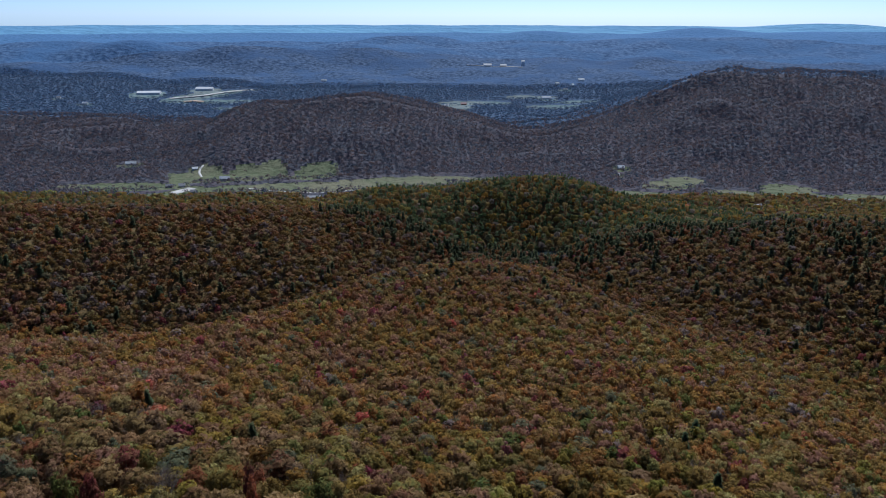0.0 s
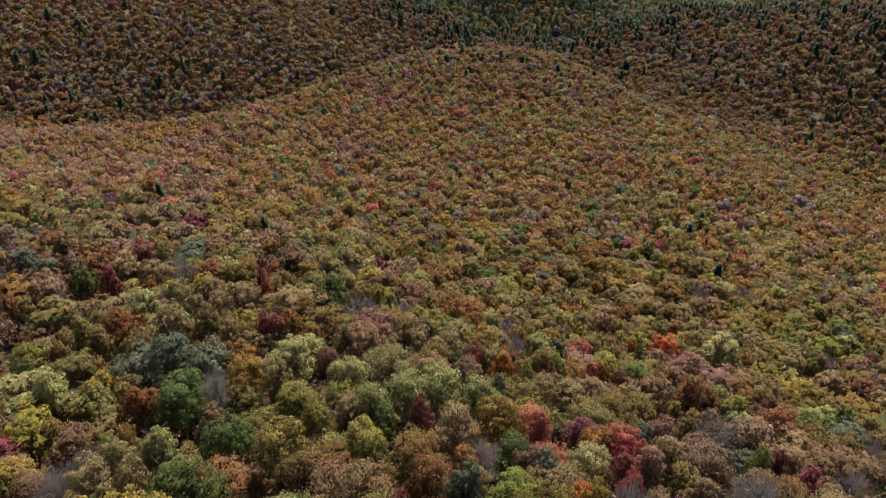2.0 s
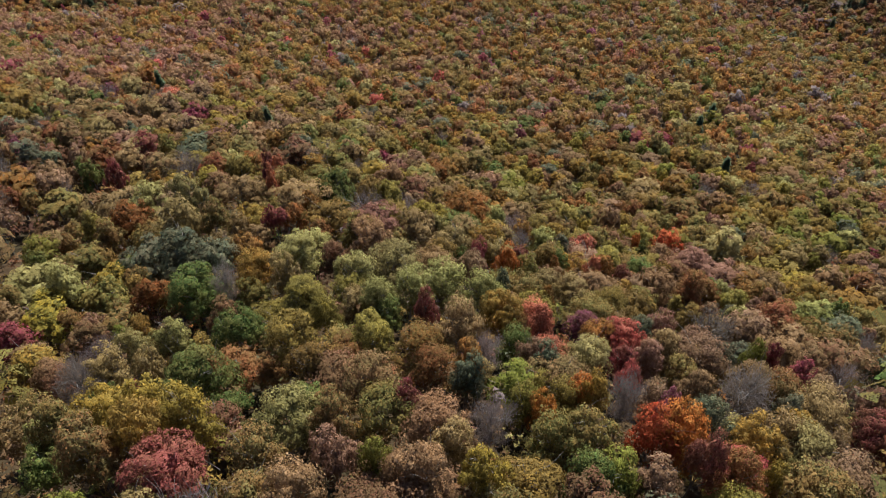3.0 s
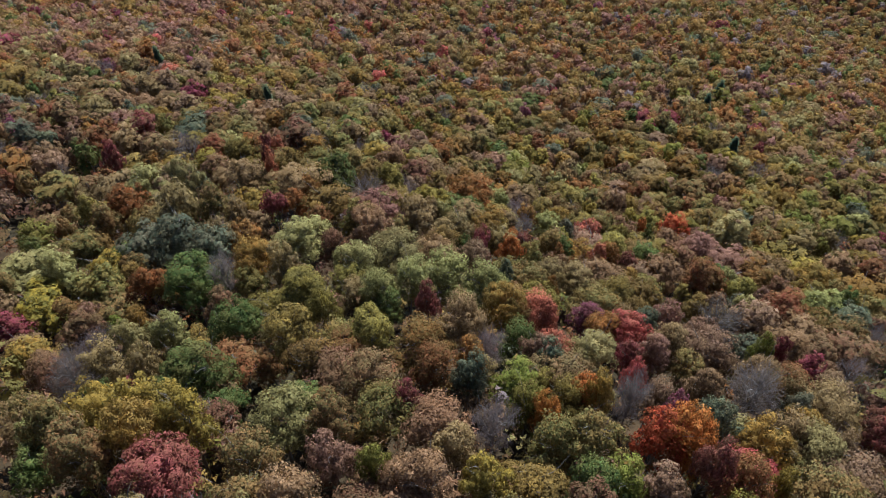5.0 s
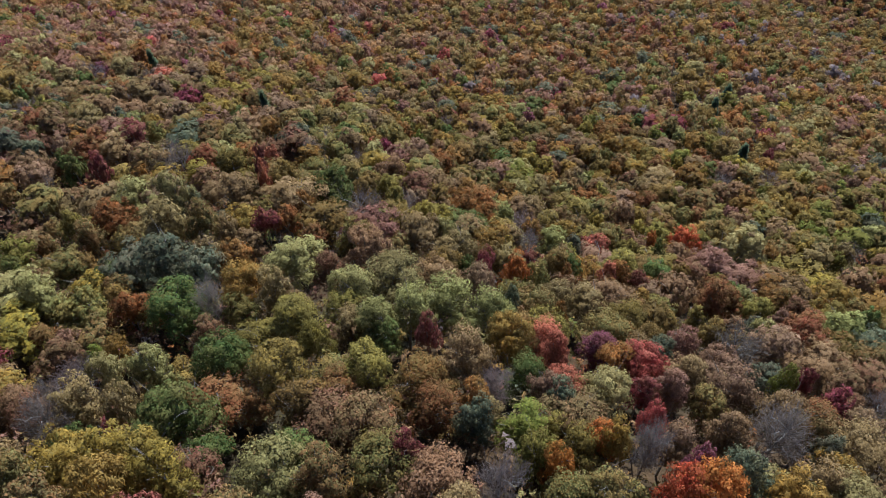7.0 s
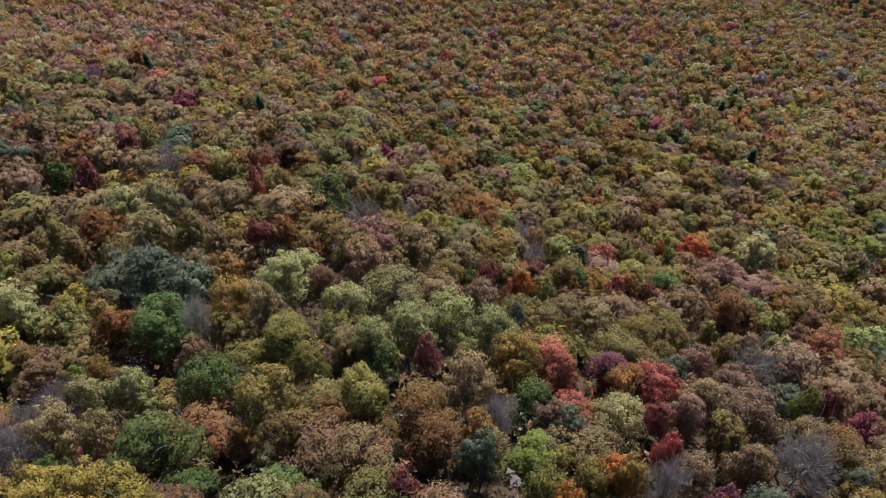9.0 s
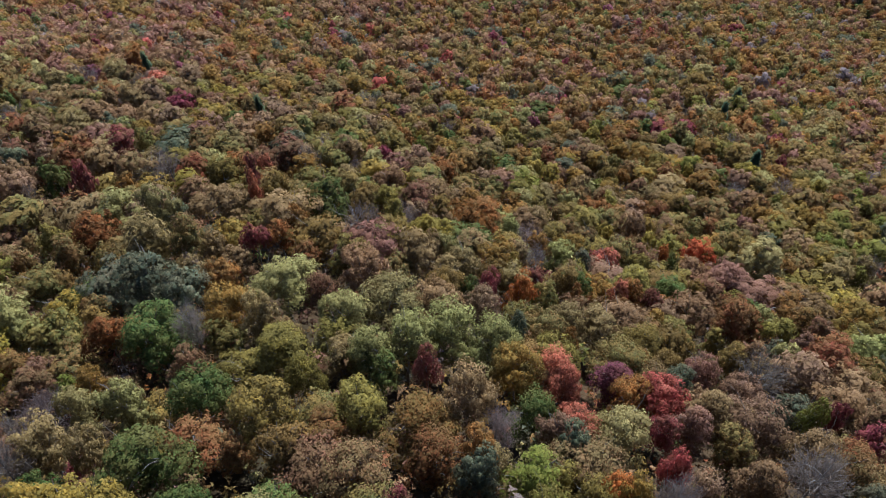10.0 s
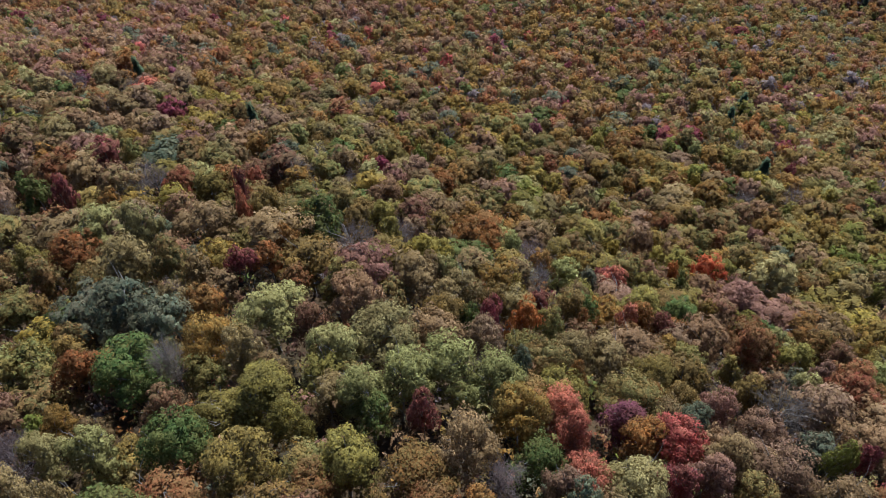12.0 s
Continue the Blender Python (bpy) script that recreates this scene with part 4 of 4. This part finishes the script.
# ---- the pond ----
def build_lake():
    bm = bmesh.new()
    ring = [bm.verts.new((LAKE[0] + 1.5 * LAKE[2] * math.cos(a), LAKE[1] + 1.5 * LAKE[3] * math.sin(a), LAKE_TOP)) for a in np.linspace(0, 6.283, 64, endpoint=False)]
    bm.faces.new(ring)
    me = bpy.data.meshes.new("pond_water")
    bm.to_mesh(me)
    m, t, p, out = material("pond_water")
    p.inputs["Base Color"].default_value = (0.02, 0.03, 0.03, 1)
    p.inputs["Roughness"].default_value = 0.08
    bump = t.nodes.new("ShaderNodeBump")
    bump.inputs["Strength"].default_value = 0.15
    t.links.new(cloud(t, 0.8, 3.0), bump.inputs["Height"])
    t.links.new(bump.outputs[0], p.inputs["Normal"])
    me.materials.append(m)
    return tagged(new("water", me), "small dark pond ringed by conifers and autumn trees", "pond", kind="structure")


build_lake()


# ---- farms, roads and the small town ----
def part(name, bm, mat, parent, label=""):
    me = bpy.data.meshes.new(name)
    bm.to_mesh(me)
    bm.free()
    me.materials.append(mat)
    ob = new(name, me)
    ob.parent = parent
    return tagged(ob, label) if label else ob


def block(x0, x1, y0, y1, z0, z1):
    bm = bmesh.new()
    bmesh.ops.create_cube(bm, size=1, matrix=Matrix.LocRotScale(((x0 + x1) / 2, (y0 + y1) / 2, (z0 + z1) / 2), None, (x1 - x0, y1 - y0, z1 - z0)))
    return bm


def plain(name, a, b, scale, rough=0.8):
    m, t, p, out = material(name)
    t.links.new(mixed(t, a, b, cloud(t, scale, 5.0)), p.inputs["Base Color"])
    p.inputs["Roughness"].default_value = rough
    return m


WALLS = {"white": plain("white_siding", (0.62, 0.62, 0.60), (0.75, 0.75, 0.73), 0.6), "grey": plain("grey_siding", (0.28, 0.28, 0.28), (0.38, 0.37, 0.36), 0.6),
         "brick": plain("red_brick_wall", (0.30, 0.15, 0.11), (0.38, 0.20, 0.15), 0.8)}
ROOFS = {"pale": plain("pale_metal_roof", (0.42, 0.44, 0.46), (0.55, 0.56, 0.57), 0.3, 0.5), "grey": plain("grey_shingle_roof", (0.20, 0.20, 0.21), (0.30, 0.30, 0.31), 0.8),
         "red": plain("faded_red_roof", (0.38, 0.20, 0.17), (0.46, 0.26, 0.22), 0.5)}
PANE = plain("window_glass", (0.03, 0.035, 0.04), (0.05, 0.055, 0.06), 1.0, 0.12)
PAVING = plain("pale_gravel", (0.36, 0.35, 0.33), (0.48, 0.47, 0.44), 0.08, 0.95)
BARE_SOIL = plain("bare_brown_soil", (0.22, 0.16, 0.12), (0.30, 0.22, 0.16), 0.05, 0.95)


def building(kind, label, x, y, turn, long, deep, tall, wall, roof):
    """A gabled building with walls, roof, doors and windows."""
    home = new(kind)
    z = min(float(soil(x + a, y + b)) for a in (-deep / 2, 0, deep / 2) for b in (-deep / 2, 0, deep / 2))
    home.matrix_basis = pose(x, y, z, 0, 0, turn)
    w, d, h = long / 2, deep / 2, tall
    rise = min(0.42 * deep, 6.0) if deep < 30 else 0.12 * deep
    bm = bmesh.new()
    ring = [(-d, -1.5), (d, -1.5), (d, h), (0, h + rise), (-d, h)]
    ends = [[bm.verts.new((sx, yy, zz)) for yy, zz in ring] for sx in (-w, w)]
    bm.faces.new(ends[0][::-1]), bm.faces.new(ends[1])
    for q in range(5):
        bm.faces.new((ends[0][q], ends[0][(q + 1) % 5], ends[1][(q + 1) % 5], ends[1][q]))
    part("wall", bm, WALLS[wall], home)
    for side in (-1, 1):
        bm = bmesh.new()
        over, thick = 0.5, 0.25
        slope = rise / d
        edge = [(0, h + rise + 0.06), (side * (d + over), h - slope * over + 0.06), (side * (d + over), h - slope * over + 0.06 + thick), (0, h + rise + 0.06 + thick)]
        a, b = [[bm.verts.new((sx, yy, zz)) for yy, zz in edge] for sx in (-w - over, w + over)]
        bm.faces.new(a), bm.faces.new(b[::-1])
        for q in range(4):
            bm.faces.new((a[q], b[q], b[(q + 1) % 4], a[(q + 1) % 4]))
        bmesh.ops.recalc_face_normals(bm, faces=bm.faces)
        part("roof", bm, ROOFS[roof], home)
    n = max(2, min(6, int(long / 4)))
    for q in range(n):
        px = -w + long * (q + 0.5) / n
        for side in (-1, 1):
            if side < 0 and q == n // 2:
                part("door", block(px - 0.6, px + 0.6, -d - 0.06, -d + 0.04, -0.1, 2.1), ROOFS["grey"], home)
            else:
                part("window", block(px - 0.7, px + 0.7, side * d - 0.05, side * d + 0.05, 1.0, 2.3), PANE, home)
    if kind == "house":
        part("chimney", block(w * 0.5 - 0.45, w * 0.5 + 0.45, -0.45, 0.45, h, h + rise + 1.2), WALLS["brick"], home)
    return tagged(home, label, kind.replace("_", " "))


def strip(name, label, mat, width, *stops):
    """A road or track laid over the soil, with a low edge."""
    path = []
    for (xa, ya), (xb, yb) in zip(stops, stops[1:]):
        n = max(2, int(math.hypot(xb - xa, yb - ya) / 6))
        path += [(xa + (xb - xa) * q / n, ya + (yb - ya) * q / n) for q in range(n)]
    path.append(stops[-1])
    verts, faces = [], []
    for q, (x, y) in enumerate(path):
        ax, ay = path[max(0, q - 1)]
        bx2, by2 = path[min(len(path) - 1, q + 1)]
        ln = math.hypot(bx2 - ax, by2 - ay)
        nx, ny = -(by2 - ay) / ln, (bx2 - ax) / ln
        top = float(max(soil(x + nx * k, y + ny * k) for k in (-width / 2, 0, width / 2))) + 0.5
        for k, dz in ((-width / 2 - 0.8, -2.0), (-width / 2, 0), (width / 2, 0), (width / 2 + 0.8, -2.0)):
            verts.append((x + nx * k, y + ny * k, top + dz))
        if q:
            o = 4 * (q - 1)
            faces += [(o + k, o + k + 1, o + k + 5, o + k + 4) for k in range(3)]
    ob = new(name, mesh_of(name, verts, faces, [mat]))
    return tagged(ob, label, name.replace("_", " "), kind="structure")


building("barn", "long white barn at the wood's edge", -774, 1740, 10, 26, 9, 4, "white", "pale")
building("house", "small white farmhouse beside the lane", -591, 1668, 30, 13, 8, 4, "white", "pale")
building("barn", "pale-roofed barn at a meadow corner", -497, 1588, 0, 22, 10, 4, "white", "pale")
building("house", "white house among valley trees", -571, 1520, 20, 14, 9, 4, "white", "grey")
building("shed", "metal-roofed shed by the gravel yard", -526, 1462, -15, 14, 8, 4, "grey", "grey")
building("house", "grey house by the gravel yard", -596, 1514, 0, 15, 9, 4, "grey", "grey")
building("house", "white farmhouse with a bright roof", 427, 1686, 10, 16, 10, 4, "white", "pale")
building("house", "small house under the hill", 409, 1634, 60, 10, 8, 3.5, "grey", "grey")
building("house", "house with a pale roof on the wooded spur", 616, 1350, 15, 16, 10, 4, "white", "pale")
building("shed", "pale shed at a meadow edge", 813, 1396, 0, 18, 9, 3.5, "white", "pale")
building("barn", "low barn in the meadow", 774, 1418, -20, 20, 9, 4, "grey", "grey")
building("barn", "white barn beside the meadow road", -264, 1414, 5, 26, 9, 3.5, "white", "pale")
building("factory", "long white works building outside the town", 394, 2768, 5, 37, 12, 6, "white", "pale")
building("tower_block", "tall white block in the distant town", 376, 3460, 0, 16, 12, 19.5, "white", "pale")
building("factory", "white hall in the distant town", 592, 3128, 0, 25, 14, 5.2, "white", "pale")
building("house", "pale house in the distant town", 476, 3042, 20, 16, 10, 5.2, "white", "pale")
building("house", "pale house in the distant town", 494, 2934, -10, 16, 9, 5.2, "white", "grey")
building("house", "pale house in the distant town", 535, 3016, 40, 14, 9, 5.2, "white", "pale")
building("barn", "red-roofed barn by the far fields", 75, 2660, 0, 21, 10, 4.5, "brick", "red")
building("factory", "low white building among distant woods", -506, 3090, 0, 22, 9, 4.5, "white", "pale")
building("hangar", "very long white-roofed hall at the airfield", -1125, 2770, 8, 84, 40, 8, "white", "pale")
building("hangar", "long pale-roofed hall at the airfield", -941, 2862, 4, 66, 28, 7, "white", "pale")
building("house", "white house among distant woods", -1279, 2574, 0, 19, 10, 5.2, "white", "pale")
building("house", "white house among distant woods", -1404, 2636, 10, 15, 9, 4.5, "white", "grey")
building("factory", "pale low building in the distant town", 210, 3494, 0, 37, 15, 6, "white", "pale")
building("factory", "pale low building in the distant town", 286, 3498, 0, 29, 15, 6, "grey", "pale")
building("house", "pale house beside the far fields", 12, 2630, 0, 15, 9, 4.5, "white", "pale")
building("house", "small pale house on the wooded spur", 461, 1334, 30, 9, 7, 3, "white", "pale")
strip("farm_lane", "pale gravel lane climbing through the meadow", PAVING, 5, (-559, 1616), (-576, 1650), (-579, 1670), (-576, 1686))
strip("gravel_yard", "pale gravel yard between the valley houses", PAVING, 24, (-572, 1462), (-558, 1482), (-545, 1508))
strip("valley_road", "grey road along the meadows", PAVING, 5, (-421, 1504), (-316, 1468), (-233, 1472), (-164, 1508), (-104, 1524))
strip("runway", "pale airfield runway on the valley floor", PAVING, 22, (-1021, 2696), (-915, 2762), (-812, 2858), (-762, 2908))
strip("quarry_floor", "bare brown soil of a clearing", BARE_SOIL, 30, (-956, 2656), (-921, 2676), (-887, 2668))
strip("dirt_track", "pale dirt track to the house on the spur", BARE_SOIL, 5, (581, 1356), (580, 1338), (580, 1322))
strip("town_street", "pale street through the distant town", PAVING, 12, (109, 3460), (204, 3484), (312, 3486), (370, 3402))
